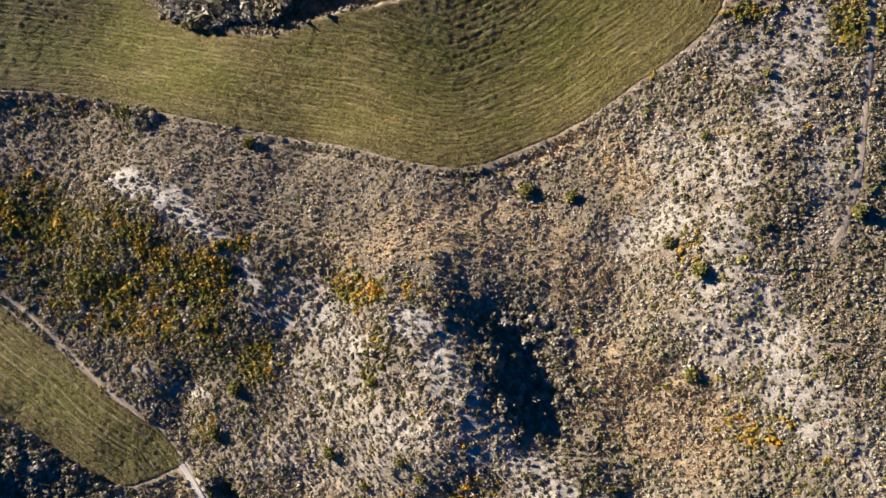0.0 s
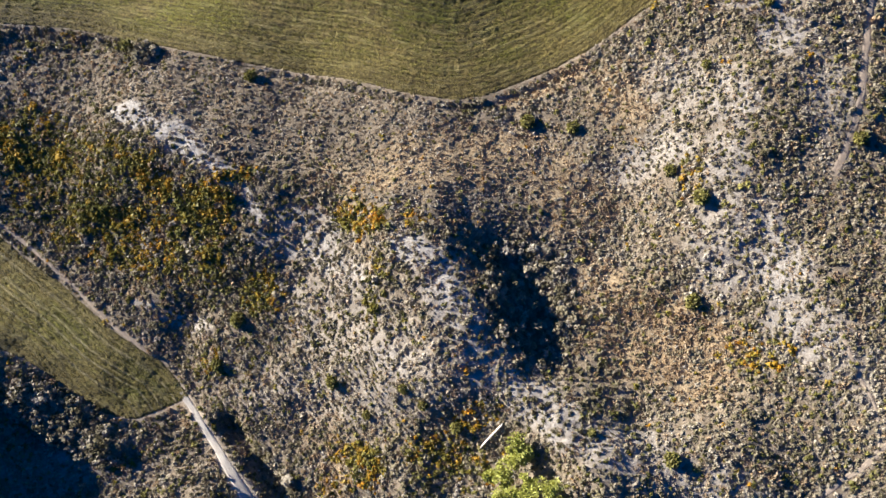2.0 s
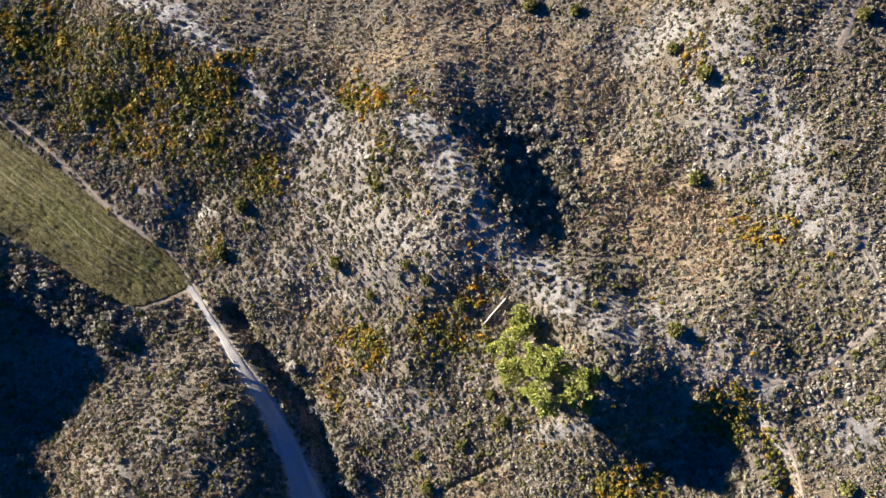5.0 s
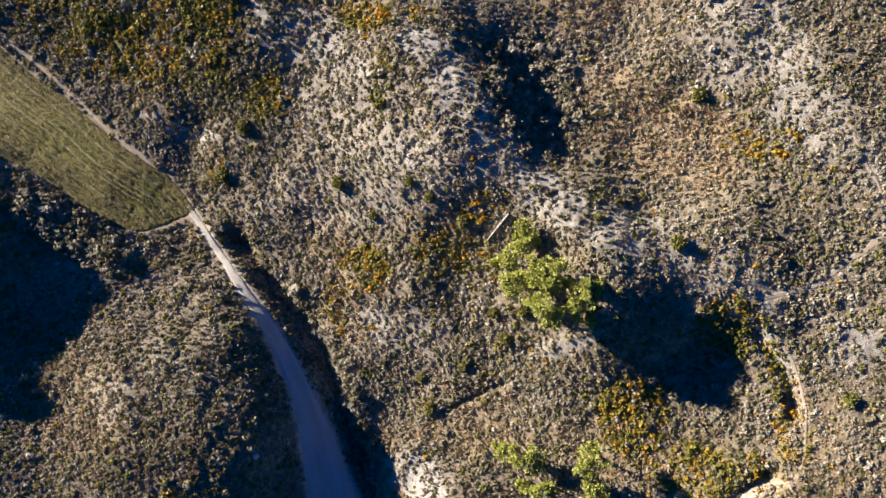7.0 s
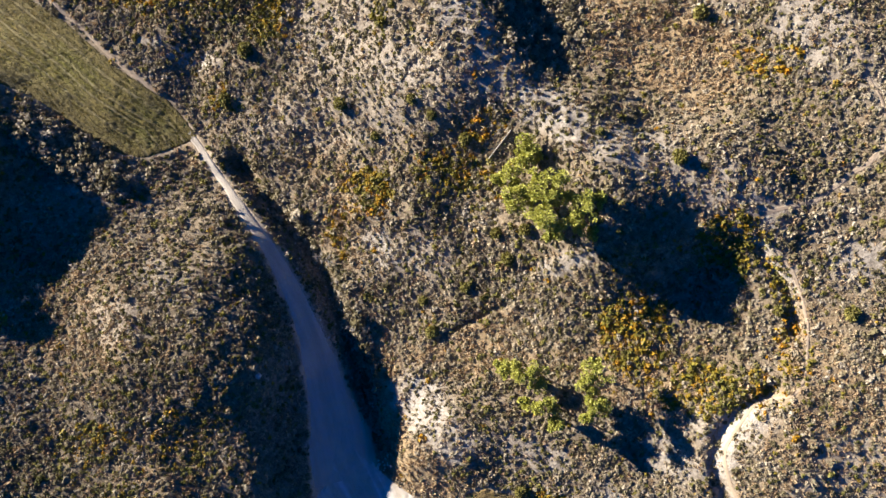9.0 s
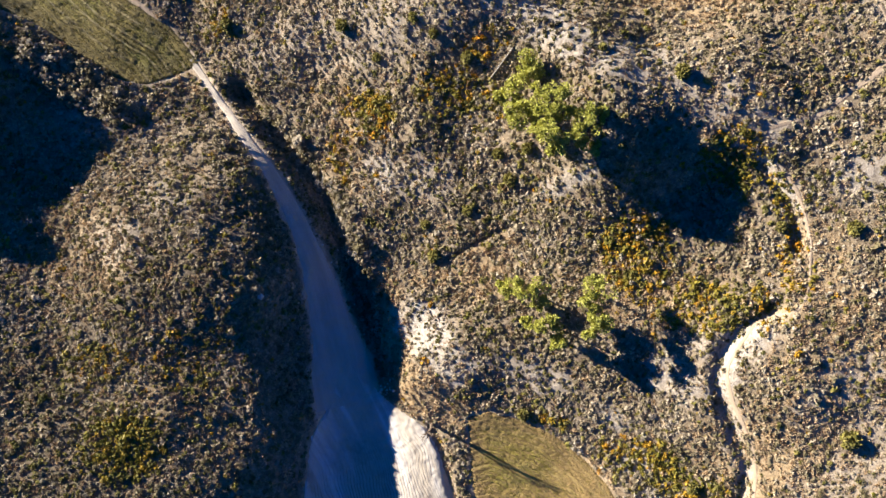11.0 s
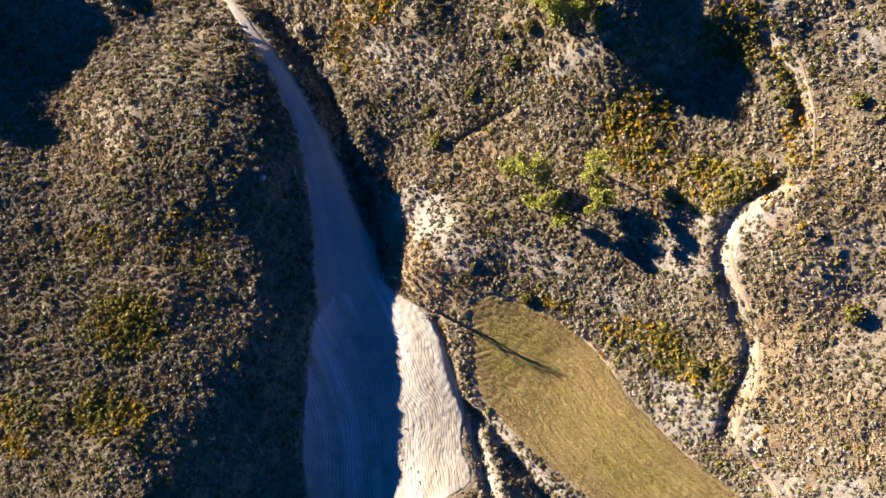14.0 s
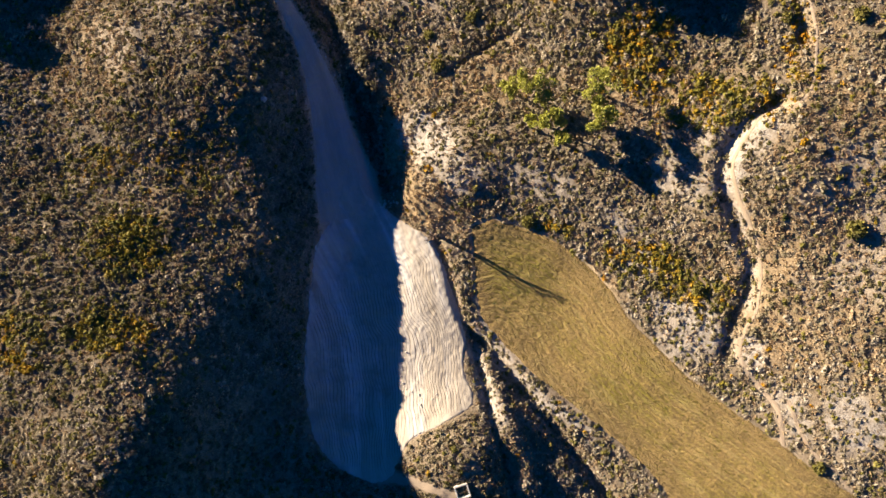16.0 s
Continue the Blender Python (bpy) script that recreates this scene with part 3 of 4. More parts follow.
dead_wood = wood_paint("grey_dead_wood", (0.22, 0.20, 0.18), (0.45, 0.42, 0.37))
rock = stone_paint("pale_rock", (0.42, 0.38, 0.32), (0.70, 0.65, 0.57))
concrete = stone_paint("weathered_concrete", (0.50, 0.46, 0.40), (0.72, 0.67, 0.58))

# ---------------------------------------------------------------- meshes


def mesh_from(name, verts, faces, material, values=None, shade=False):
    me = bpy.data.meshes.new(name)
    me.from_pydata([], [], [])
    verts, faces = np.asarray(verts, np.float32), np.asarray(faces, np.int32)
    n, k = faces.shape
    me.vertices.add(len(verts))
    me.vertices.foreach_set("co", verts.ravel())
    me.loops.add(n * k)
    me.loops.foreach_set("vertex_index", faces.ravel())
    me.polygons.add(n)
    me.polygons.foreach_set("loop_start", np.arange(0, n * k, k, dtype=np.int32))
    me.polygons.foreach_set("loop_total", np.full(n, k, dtype=np.int32))
    me.polygons.foreach_set("use_smooth", np.full(n, shade))
    for key, v in (values or {}).items():
        me.attributes.new(key, "FLOAT", "POINT").data.foreach_set("value", np.asarray(v, np.float32))
    me.update(calc_edges=True)
    me.materials.append(material)
    return me


def part(name, bm, material, parent, label=""):
    me = bpy.data.meshes.new(name)
    bm.to_mesh(me)
    bm.free()
    me.materials.append(material)
    ob = new(name, me)
    ob.parent = parent
    return tagged(ob, label)


def grid_faces(nx, ny):
    i, j = np.meshgrid(np.arange(nx - 1), np.arange(ny - 1), indexing="ij")
    a = (i * ny + j).ravel()
    return np.stack([a, a + ny, a + ny + 1, a + 1], 1)


def build_ground():
    """One sheet, fine where it is seen and ever coarser towards the horizon."""
    out = np.geomspace(1.0, 2400, 40)
    gx = np.r_[-92 - WEST - out[::-1], np.arange(-92 - WEST, -92, 0.8), np.arange(-92, 92.1, FINE), 92 + out]
    gy = np.r_[-172 - out[::-1], np.arange(-172, 62.1, FINE), 62 + out]
    x, y = [a.ravel() for a in np.meshgrid(gx, gy, indexing="ij")]
    z = sheet_z(x, y)
    SHEET.update(x=gx, y=gy, z=z.reshape(len(gx), len(gy)))
    trod = np.zeros(len(x))
    for line, w in paths + [(track_line, 1.6)]:
        d, s = near(x, y, line)
        trod = np.maximum(trod, 0.3 - 0.3 * ease(d + 0.5 * (vnoise(x, y, 1.3, 31) - 0.5), w * 0.3, w * 0.6 + 0.2))
    d, s = near(x, y, road_line)
    trod = np.maximum(trod, 1 - ease(d - road_width(s) + 1.2 * (vnoise(x, y, 1.8, 32) - 0.5), -0.2, 1.2))
    for p in (field_top, field_left, field_right, yard):
        d = outside(x, y, p) + 1.6 * (fractal(x, y, 2.5, 33) - 0.5)
        trod = np.maximum(trod, (0.02 + 0.5 * ease(vnoise(x, y, 9, 34), 0.40, 0.75)) * (1 - ease(d, 0.0, 0.9)))
    return tagged(new("ground", mesh_from("ground", np.stack([x, y, z], 1), grid_faces(len(gx), len(gy)), soil, {
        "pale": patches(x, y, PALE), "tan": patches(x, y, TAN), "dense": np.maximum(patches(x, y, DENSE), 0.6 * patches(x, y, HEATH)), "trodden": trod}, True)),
        "eroded hillside of pale marl and dry scrub litter", "ground", kind="structure")


LUSH = [(8, -119, 3, 6, 30), (-47, 36, 9, 3, -10), (-66, 48, 6, 9, 0), (38, 33, 5, 3, 30), (-80, 42, 8, 5, 0), (-62, 34, 8, 2, -10)]


def build_patch(name, poly, edge, material, label, step=0.32, lift=0.06, furrow=0.0, spacing=1.0, clod=0.07):
    """A worked surface that fills an outline and follows the land; edge is the line its rows run along."""
    a = np.array(poly)
    gx, gy = np.arange(a[:, 0].min() - 1, a[:, 0].max() + 1, step), np.arange(a[:, 1].min() - 1, a[:, 1].max() + 1, step)
    x, y = [q.ravel() for q in np.meshgrid(gx, gy, indexing="ij")]
    d = outside(x, y, poly) + 0.9 * (fractal(x, y, 3.0, 41) - 0.5)
    faces = grid_faces(len(gx), len(gy))
    faces = faces[(d[faces] < 0.15).sum(1) == 4]
    used = np.unique(faces)
    table = np.full(len(x), -1)
    table[used] = np.arange(len(used))
    x, y, d = x[used], y[used], d[used]
    row, along = near(x, y, edge)
    z = land(x, y) + lift + furrow * np.sin(row * 2 * math.pi / spacing)
    z = z + clod * (vnoise(row, along / 1.3, 0.65, 43) + 0.6 * vnoise(x, y, 0.7, 44) - 0.8)
    z = np.where(d > -0.3, z - 0.12, z)
    return tagged(new(name, mesh_from(name, np.stack([x, y, z], 1), table[faces], material, {
        "row": row, "along": along, "lush": 0.75 * patches(x, y, LUSH), "rim": 1 - ease(-d + 4 * (fractal(x, y, 8, 46) - 0.5), 0.3, 6.5)}, True)), label, name.split("_")[0], kind="structure")


def build_ribbon(name, line, width, material, label, lift=0.05):
    pts = np.array(line)
    tan_ = np.gradient(pts, axis=0)
    tan_ /= np.linalg.norm(tan_, axis=1)[:, None]
    side = np.stack([-tan_[:, 1], tan_[:, 0]], 1)
    run = np.r_[0, np.cumsum(np.linalg.norm(np.diff(pts, axis=0), axis=1))]
    half = width(run) if callable(width) else width * (0.25 + 0.35 * vnoise(run, run * 0, 6, 55))
    cross = np.linspace(-1, 1, 9)
    left = half * (0.85 + 0.4 * vnoise(run, run * 0, 2.2, 51))
    right = half * (0.85 + 0.4 * vnoise(run, run * 0, 2.2, 52))
    off = np.where(cross[None] < 0, cross[None] * left[:, None], cross[None] * right[:, None])
    x, y = pts[:, :1] + side[:, :1] * off, pts[:, 1:] + side[:, 1:] * off
    z = rest_z(x.ravel(), y.ravel()).reshape(x.shape) + lift - 0.1 * np.abs(cross[None]) ** 6
    if callable(width):
        z = land(x.ravel(), y.ravel()).reshape(x.shape) + lift - 0.2 * np.abs(cross[None]) ** 6
    return tagged(new(name, mesh_from(name, np.stack([x.ravel(), y.ravel(), z.ravel()], 1), grid_faces(len(pts), 9), material,
                                      {"row": off.ravel(), "along": np.repeat(run, 9)}, True)), label, "path" if "path" in name else "road", kind="structure")


build_ground()
build_patch("field_top", field_top, top_edge, crop_green, "green and yellow field of young crop in curved rows", furrow=0.03, spacing=1.3, clod=0.13)
build_patch("field_left", field_left, smooth(FIELD_LEFT[:8], 3), crop_left, "narrow tongue of green crop with wheel lines", furrow=0.03, spacing=1.3, clod=0.13)
build_patch("field_right", field_right, smooth(FIELD_RIGHT[:14], 3), crop_dry, "thin dry crop field curving down the valley", furrow=0.03, spacing=1.3, clod=0.13)
build_patch("yard", yard, smooth(YARD_ROWS, 3), yard_gravel, "levelled pale marl yard combed by machine tracks", step=0.18, furrow=0.0, clod=0.10)
build_ribbon("dirt_road", road_line, road_width, road_gravel, "pale gravel dirt road widening downhill")
build_ribbon("dirt_track", track_line, 2.0, path_earth, "short brown earth track off the yard")
for line, w in paths:
    build_ribbon("footpath", line, w, path_earth, "narrow trodden footpath of pale earth")

# ---------------------------------------------------------------- plants
rng = np.random.default_rng(7)


def spray_clump(count, flat, size, lean=0.6):
    """A rounded clump of unit radius made of small pointed leafy sprays that stand up from it."""
    v = rng.normal(size=(count, 3))
    v /= np.linalg.norm(v, axis=1)[:, None]
    v[:, 2] = np.abs(v[:, 2])
    r = rng.uniform(0.45, 1.0, count)[:, None] ** 0.7
    c = v * r * (1, 1, flat) + (0, 0, 0.12)
    up = v * lean + rng.normal(size=(count, 3)) * 0.7
    up /= np.linalg.norm(up, axis=1)[:, None]
    s = np.cross(up, rng.normal(size=(count, 3)))
    s /= np.linalg.norm(s, axis=1)[:, None]
    k = size * rng.uniform(0.6, 1.3, count)[:, None]
    spray = np.stack([c - s * k * 0.42 - up * k * 0.4, c + s * k * 0.42 - up * k * 0.4, c + up * k * 0.8], 1)
    return spray.reshape(-1, 3)


def shrub_shape(count, flat=0.8, size=0.5, loose=0.45):
    """A lumpy shrub of unit radius: leafy sprays laid like shingles over two to four merged domes, with gaps between."""
    lobes = rng.integers(2, 5)
    centre = np.c_[rng.normal(0, 0.34, (lobes, 2)), rng.uniform(-0.05, 0.1, lobes)]
    wide = rng.uniform(0.5, 0.8, lobes)
    pick = rng.integers(0, lobes, count)
    v = rng.normal(size=(count, 3))
    v[:, 2] = np.abs(v[:, 2]) * 1.1
    v /= np.linalg.norm(v, axis=1)[:, None]
    c = centre[pick] + v * (wide[pick] * rng.uniform(0.8, 1.08, count))[:, None] * (1, 1, flat / 0.72)
    n = v + rng.normal(size=(count, 3)) * loose
    n /= np.linalg.norm(n, axis=1)[:, None]
    a = np.cross(n, rng.normal(size=(count, 3)))
    a /= np.linalg.norm(a, axis=1)[:, None]
    b = np.cross(n, a)
    k = size * rng.uniform(0.7, 1.25, count)[:, None]
    spray = np.stack([c - a * k * 0.55 - b * k * 0.4, c + a * k * 0.55 - b * k * 0.4, c + b * k * 0.75], 1)
    return spray.reshape(-1, 3)


def scatter(name, x, y, radius, tone, shapes, material, label, category, level=None):
    """Many small plants of one kind in one mesh."""
    verts, tones = [], []
    pick = rng.integers(0, len(shapes), len(x))
    z = rest_z(x, y) if level is None else level
    turn = rng.uniform(0, 2 * math.pi, len(x))
    tall = rng.uniform(0.75, 1.25, len(x))
    for k, shape in enumerate(shapes):
        m = pick == k
        c, s = np.cos(turn[m])[:, None], np.sin(turn[m])[:, None]
        r = radius[m][:, None]
        px = (shape[None, :, 0] * c - shape[None, :, 1] * s) * r + x[m][:, None]
        py = (shape[None, :, 0] * s + shape[None, :, 1] * c) * r + y[m][:, None]
        pz = shape[None, :, 2] * r * tall[m][:, None] + z[m][:, None] - 0.06
        verts.append(np.stack([px, py, pz], 2).reshape(-1, 3))
        tones.append(np.repeat(tone[m], len(shape)))
    verts = np.concatenate(verts)
    faces = np.arange(len(verts)).reshape(-1, 3)
    return tagged(new(name, mesh_from(name, verts, faces, material, {"tone": np.concatenate(tones)})), label, category, kind="stuff")


THICKETS = [(-50, 54, 10, 7, 5), (-37, 55, 10, 6, 5), (17, -20, 8, 12, 20, 0.55), (-72, -46, 12, 4, -30), (-17, -84, 2.2, 16, 14), (-30, -58, 2.0, 10, 38), (-58, 28, 3, 2, 0)]


def sow():
    """Scrub over all the unworked land; kinds and density follow the patches."""
    step = 0.65
    x, y = [a.ravel() for a in np.meshgrid(np.arange(-91, 91, step), np.arange(-171, 61, step), indexing="ij")]
    x, y = x + rng.uniform(-0.42, 0.42, len(x)), y + rng.uniform(-0.42, 0.42, len(x))
    free = np.minimum.reduce([outside(x, y, p) for p in (field_top, field_left, field_right, yard)] +
                             [near(x, y, line)[0] - w * 0.4 + 0.2 for line, w in paths + [(track_line, 2.2)]])
    d, s = near(x, y, road_line)
    free = np.minimum(free, d - road_width(s))
    pale, gold, straw, dense, heath = (patches(x, y, q) for q in (PALE, GOLD, TAN, DENSE, HEATH))
    bald = pale * (1 - 0.8 * gold)
    clump = fractal(x, y, 4.0, 65)
    odds = (0.97 - 0.45 * bald + 0.18 * np.maximum(dense, heath) + 0.25 * gold) * (0.45 + 0.55 * ease(fractal(x, y, 2.4, 61), 0.22 - 0.1 * gold, 0.50 - 0.14 * np.maximum(dense, heath)))
    keep = (free > 0.25) & (rng.uniform(size=len(x)) < odds)
    x, y, pale, gold, straw, dense, heath, bald, clump = (a[keep] for a in (x, y, pale, gold, straw, dense, heath, bald, clump))
    u, tone = rng.uniform(size=len(x)), rng.uniform(size=len(x))
    is_gold = u < 0.015 + 0.85 * gold * ease(clump, 0.16, 0.46)
    is_straw = ~is_gold & (rng.uniform(size=len(x)) < 0.17 + 0.55 * straw + 0.15 * heath)
    is_green = ~is_gold & ~is_straw & (rng.uniform(size=len(x)) < 0.10 + 0.16 * dense + 0.55 * gold + 0.10 * ease(fractal(x, y, 11, 67), 0.5, 0.65))
    is_grey = ~is_gold & ~is_straw & ~is_green
    radius = rng.uniform(0.30, 0.62, len(x)) * (1 - 0.12 * bald) * (1 + 0.36 * gold) * (1 - 0.30 * heath) * np.where(rng.uniform(size=len(x)) < 0.08, 1.5, 1.0)
    tall_growth = patches(x, y, THICKETS, 0.3)
    radius = radius * (1 + 1.5 * tall_growth * rng.uniform(0.2, 1, len(x))) * np.where((tall_growth > 0.3) & (y > 40), 1.7, 1.0) * (1 + 0.12 * dense)
    # the dense term darkens leaves to imitate dim light on the western hill
    shade = 0.10 * bald + 0.10 * dense - 0.16 * heath
    leafy = [shrub_shape(26, 0.46, 0.56) for _ in range(14)]
    grassy = [spray_clump(20, 0.32, 0.55, 1.2) for _ in range(6)]
    big = tall_growth > 0.3
    scatter("thicket", x[big], y[big], radius[big], tone[big] * 0.9, [shrub_shape(64, 0.9, 0.36) for _ in range(6)], grey_leaf, "dense grey thicket of tall shrubs in the hollows", "thicket")
    is_grey, is_green, is_gold, is_straw = (m & ~big for m in (is_grey, is_green, is_gold, is_straw))
    for m, name, shapes, mat, label, cat in (
            (is_grey, "grey_scrub", leafy, grey_leaf, "low grey-green scrub bushes covering the slopes", "scrub"),
            (is_green, "green_scrub", leafy, green_leaf, "low dark green shrubs among the scrub", "scrub"),
            (is_gold, "golden_scrub", leafy, gold_leaf, "golden and orange autumn shrubs in patches", "scrub"),
            (is_straw, "dry_grass", grassy, straw_leaf, "tufts of dry straw-brown grass", "grass")):
        scatter(name, x[m], y[m], radius[m], np.clip(tone[m] * 0.72 + 0.75 * (fractal(x[m], y[m], 9, 71) - 0.5) + 0.16 - shade[m], 0, 1), shapes, mat, label, cat)


def strew():
    """Small dry tufts and twigs between the shrubs, and the drilled crop on the fields."""
    n = 50000
    x, y = rng.uniform(-91, 91, n), rng.uniform(-171, 61, n)
    free = np.minimum.reduce([outside(x, y, p) for p in (field_top, field_left, field_right, yard)])
    d, s = near(x, y, road_line)
    keep = (np.minimum(free, d - road_width(s)) > 0.1) & (rng.uniform(size=n) < 1 - 0.3 * patches(x, y, PALE))
    x, y = x[keep], y[keep]
    straw = np.clip(rng.normal(0.42, 0.3, len(x)) + 0.2 * patches(x, y, TAN) - 0.2 * patches(x, y, DENSE), 0, 1)
    low = [spray_clump(5, 0.5, 1.1, 1.2) for _ in range(10)]
    pick = rng.uniform(size=len(x)) < 0.45
    for m, name, mat, label in ((pick, "straw_tufts", straw_leaf, "small tufts of straw between the shrubs"), (~pick, "dwarf_scrub", grey_leaf, "ankle-high grey dwarf shrubs and twigs")):
        scatter(name, x[m], y[m], rng.uniform(0.10, 0.24, m.sum()), straw[m], low, mat, label, "grass" if m is pick else "scrub")
    blade = [spray_clump(3, 0.3, 1.1, 0.9) for _ in range(8)]
    for poly, edge, count, spacing, label in ((field_top, top_edge, 120000, 0.8, "thin young crop on the upper field"), (field_left, smooth(FIELD_LEFT[:8], 3), 44000, 1.0, "thin young crop on the tongue of land"),
                                              (field_right, smooth(FIELD_RIGHT[:14], 3), 56000, 0.9, "thin young crop on the valley field")):
        a = np.array(poly)
        x, y = rng.uniform(max(a[:, 0].min(), -91), min(a[:, 0].max(), 91), count), rng.uniform(max(a[:, 1].min(), -171), min(a[:, 1].max(), 61), count)
        row = near(x, y, edge)[0]
        keep = (outside(x, y, poly) < -0.4) & (np.sin((row + 0.5 * fractal(x, y, 4, 81)) * 2 * math.pi / spacing) > rng.uniform(-1.4, 0.9, count))
        x, y, row = x[keep], y[keep], row[keep]
        tone = np.clip(fractal(x, y, 14, 83) * 1.3 - 0.15 + rng.normal(0, 0.15, len(x)), 0, 1)
        scatter("crop", x, y, rng.uniform(0.09, 0.16, len(x)), tone, blade, crop_leaf, label, "crop", land(x, y) + 0.07)


sow()
strew()

# ---------------------------------------------------------------- trees


def tube(bm, pts, radii, sides=6):
    """A tapered, bent limb."""
    rings, last = [], None
    for k, (c, r) in enumerate(zip(pts, radii)):
        c = Vector(c)
        way = (Vector(pts[min(k + 1, len(pts) - 1)]) - Vector(pts[max(k - 1, 0)])).normalized()
        a = way.orthogonal().normalized() if last is None else (last - way * last.dot(way)).normalized()
        last, b = a, way.cross(a)
        rings.append([bm.verts.new(c + (a * math.cos(t) + b * math.sin(t)) * r) for t in (2 * math.pi * i / sides for i in range(sides))])
    for p, q in zip(rings, rings[1:]):
        for i in range(sides):
            bm.faces.new((p[i], p[(i + 1) % sides], q[(i + 1) % sides], q[i]))
    bm.faces.new(rings[-1])
    bm.faces.new(rings[0][::-1])


def leaf_mesh(name, centres, size, tone, material, lean):
    """Needle tufts and leaf sprays as many small quads."""
    c = np.asarray(centres)
    n = len(c)
    up = np.asarray(lean) + rng.normal(size=(n, 3)) * 0.55
    up /= np.linalg.norm(up, axis=1)[:, None]
    s = np.cross(up, rng.normal(size=(n, 3)))
    s /= np.linalg.norm(s, axis=1)[:, None]
    k = size * rng.uniform(0.6, 1.4, n)[:, None]
    quad = np.stack([c - s * k * 0.45, c + s * k * 0.45, c + s * k * 0.25 + up * k, c - s * k * 0.25 + up * k], 1).reshape(-1, 3)
    return mesh_from(name, quad, np.arange(4 * n).reshape(-1, 4), material, {"tone": np.repeat(tone, 4)})


def pine_tree(base, *pads, pale=0.0):
    """A pine with a leaning trunk, a limb to each pad of its crown and needles in tufts. pads: x, y, z, radius."""
    bx, by = base
    bz = float(rest_z(bx, by)) - 0.15
    tree = tagged(new("pine_tree"), "tall slender pine with open bright green crown pads" if pads[0][2] > 4 else "small pine with light yellow-green crown on the slope",
                  "tree", group="pines of the grove")
    tree.location = (bx, by, bz)
    top = Vector(pads[0][:3]) - tree.location
    bend = [Vector((0, 0, 0)), Vector((top.x * 0.2 + 0.15, top.y * 0.2, top.z * 0.35)), Vector((top.x * 0.6, top.y * 0.6 + 0.1, top.z * 0.7)), top - Vector((0, 0, 0.2))]
    bm = bmesh.new()
    tube(bm, bend, (0.22, 0.17, 0.11, 0.05), 8)
    trunk = part("trunk", bm, bark, tree)
    for k, (x, y, z, r) in enumerate(pads):
        c = Vector((x, y, z)) - tree.location
        start = bend[1].lerp(bend[2], 0.3 + 0.6 * random.random())
        limb = trunk
        if k:
            bm = bmesh.new()
            tube(bm, [start, start.lerp(c, 0.5) + Vector((0, 0, -0.25)), c - Vector((0, 0, 0.2 * r))], (0.09, 0.06, 0.03), 5)
            limb = part("limb", bm, bark, tree)
        lobes = [Vector((random.gauss(0, 0.42) * r, random.gauss(0, 0.42) * r, random.uniform(-0.35, 0.35) * r)) for _ in range(9)]
        pts, tone, lean = [], [], []
        for lobe in lobes:
            rad = r * random.uniform(0.30, 0.48)
            v = rng.normal(size=(120, 3))
            v /= np.linalg.norm(v, axis=1)[:, None]
            pts.append(np.array(lobe + c) + v * rad * (1, 1, 0.75) * rng.uniform(0.55, 1.0, (120, 1)))
            tone.append(np.clip(rng.normal(0.5 + 0.3 * pale, 0.16, 120), 0, 1))
            lean.append(v + (0, 0, 0.5))
        me = leaf_mesh("crown", np.concatenate(pts), 0.24, np.concatenate(tone), pine_leaf, np.concatenate(lean))
        crown = new("crown", me)
        crown.parent = limb
    return tree


def bare_tree(name, x, y, height, spread, label, depth=4, twigs=3, wood=None, lean=(0.0, 0.0), stout=1.0):
    """A leafless tree: forking limbs that end in fine twigs."""
    z = float(rest_z(x, y)) - 0.1
    tree = tagged(new(name), label, "tree")
    tree.location = (x, y, z)
    wood = wood or dead_wood
    bm_trunk, bm_limbs = bmesh.new(), bmesh.new()

    def grow(a, way, length, r, level, bm):
        mid = a + way * length * 0.5 + Vector((random.gauss(0, 0.05), random.gauss(0, 0.05), 0)) * length
        end = a + way * length
        tube(bm, [a, mid, end], (r, r * 0.8, r * 0.6), 5 if level > 1 else 3)
        if level:
            for _ in range(twigs):
                turn = Vector((random.gauss(0, spread), random.gauss(0, spread), random.uniform(0.1, 0.7)))
                grow(mid.lerp(end, random.random()), (way + turn).normalized(), length * random.uniform(0.5, 0.75), r * 0.55, level - 1, bm_limbs)
    grow(Vector((0, 0, 0)), Vector((lean[0], lean[1], 1)).normalized(), height * 0.45, (0.05 + height * 0.016) * stout, depth, bm_trunk)
    part("trunk", bm_trunk, wood, tree)
    part("branches", bm_limbs, wood, tree)
    return tree


pine_tree((14.7, -46.2), (14.3, -44.9, 3.2, 2.0), (15.9, -47.2, 2.8, 1.7), (13.8, -46.7, 2.2, 1.4))
pine_tree((12.1, -50.8), (11.8, -50.4, 3.4, 2.4), (14.3, -48.7, 3.4, 2.0), (10.0, -51.5, 2.4, 1.4), (12.4, -52.4, 2.6, 1.5))
pine_tree((13.2, -54.8), (13.5, -53.6, 4.6, 2.4), (12.9, -56.0, 4.4, 2.4), (11.3, -55.1, 3.6, 1.4), (15.3, -54.6, 3.6, 1.4))
pine_tree((18.4, -53.4), (19.4, -51.8, 6.6, 2.6), (17.1, -53.5, 6.0, 2.4), (20.8, -54.5, 5.6, 1.7), (16.0, -51.6, 5.2, 1.4), (18.7, -55.5, 4.8, 1.6))
pine_tree((17.9, -59.7), (17.6, -59.0, 7.2, 2.7), (19.6, -60.2, 6.6, 1.9), (16.0, -58.3, 6.2, 1.6), (18.2, -61.2, 5.6, 1.5))
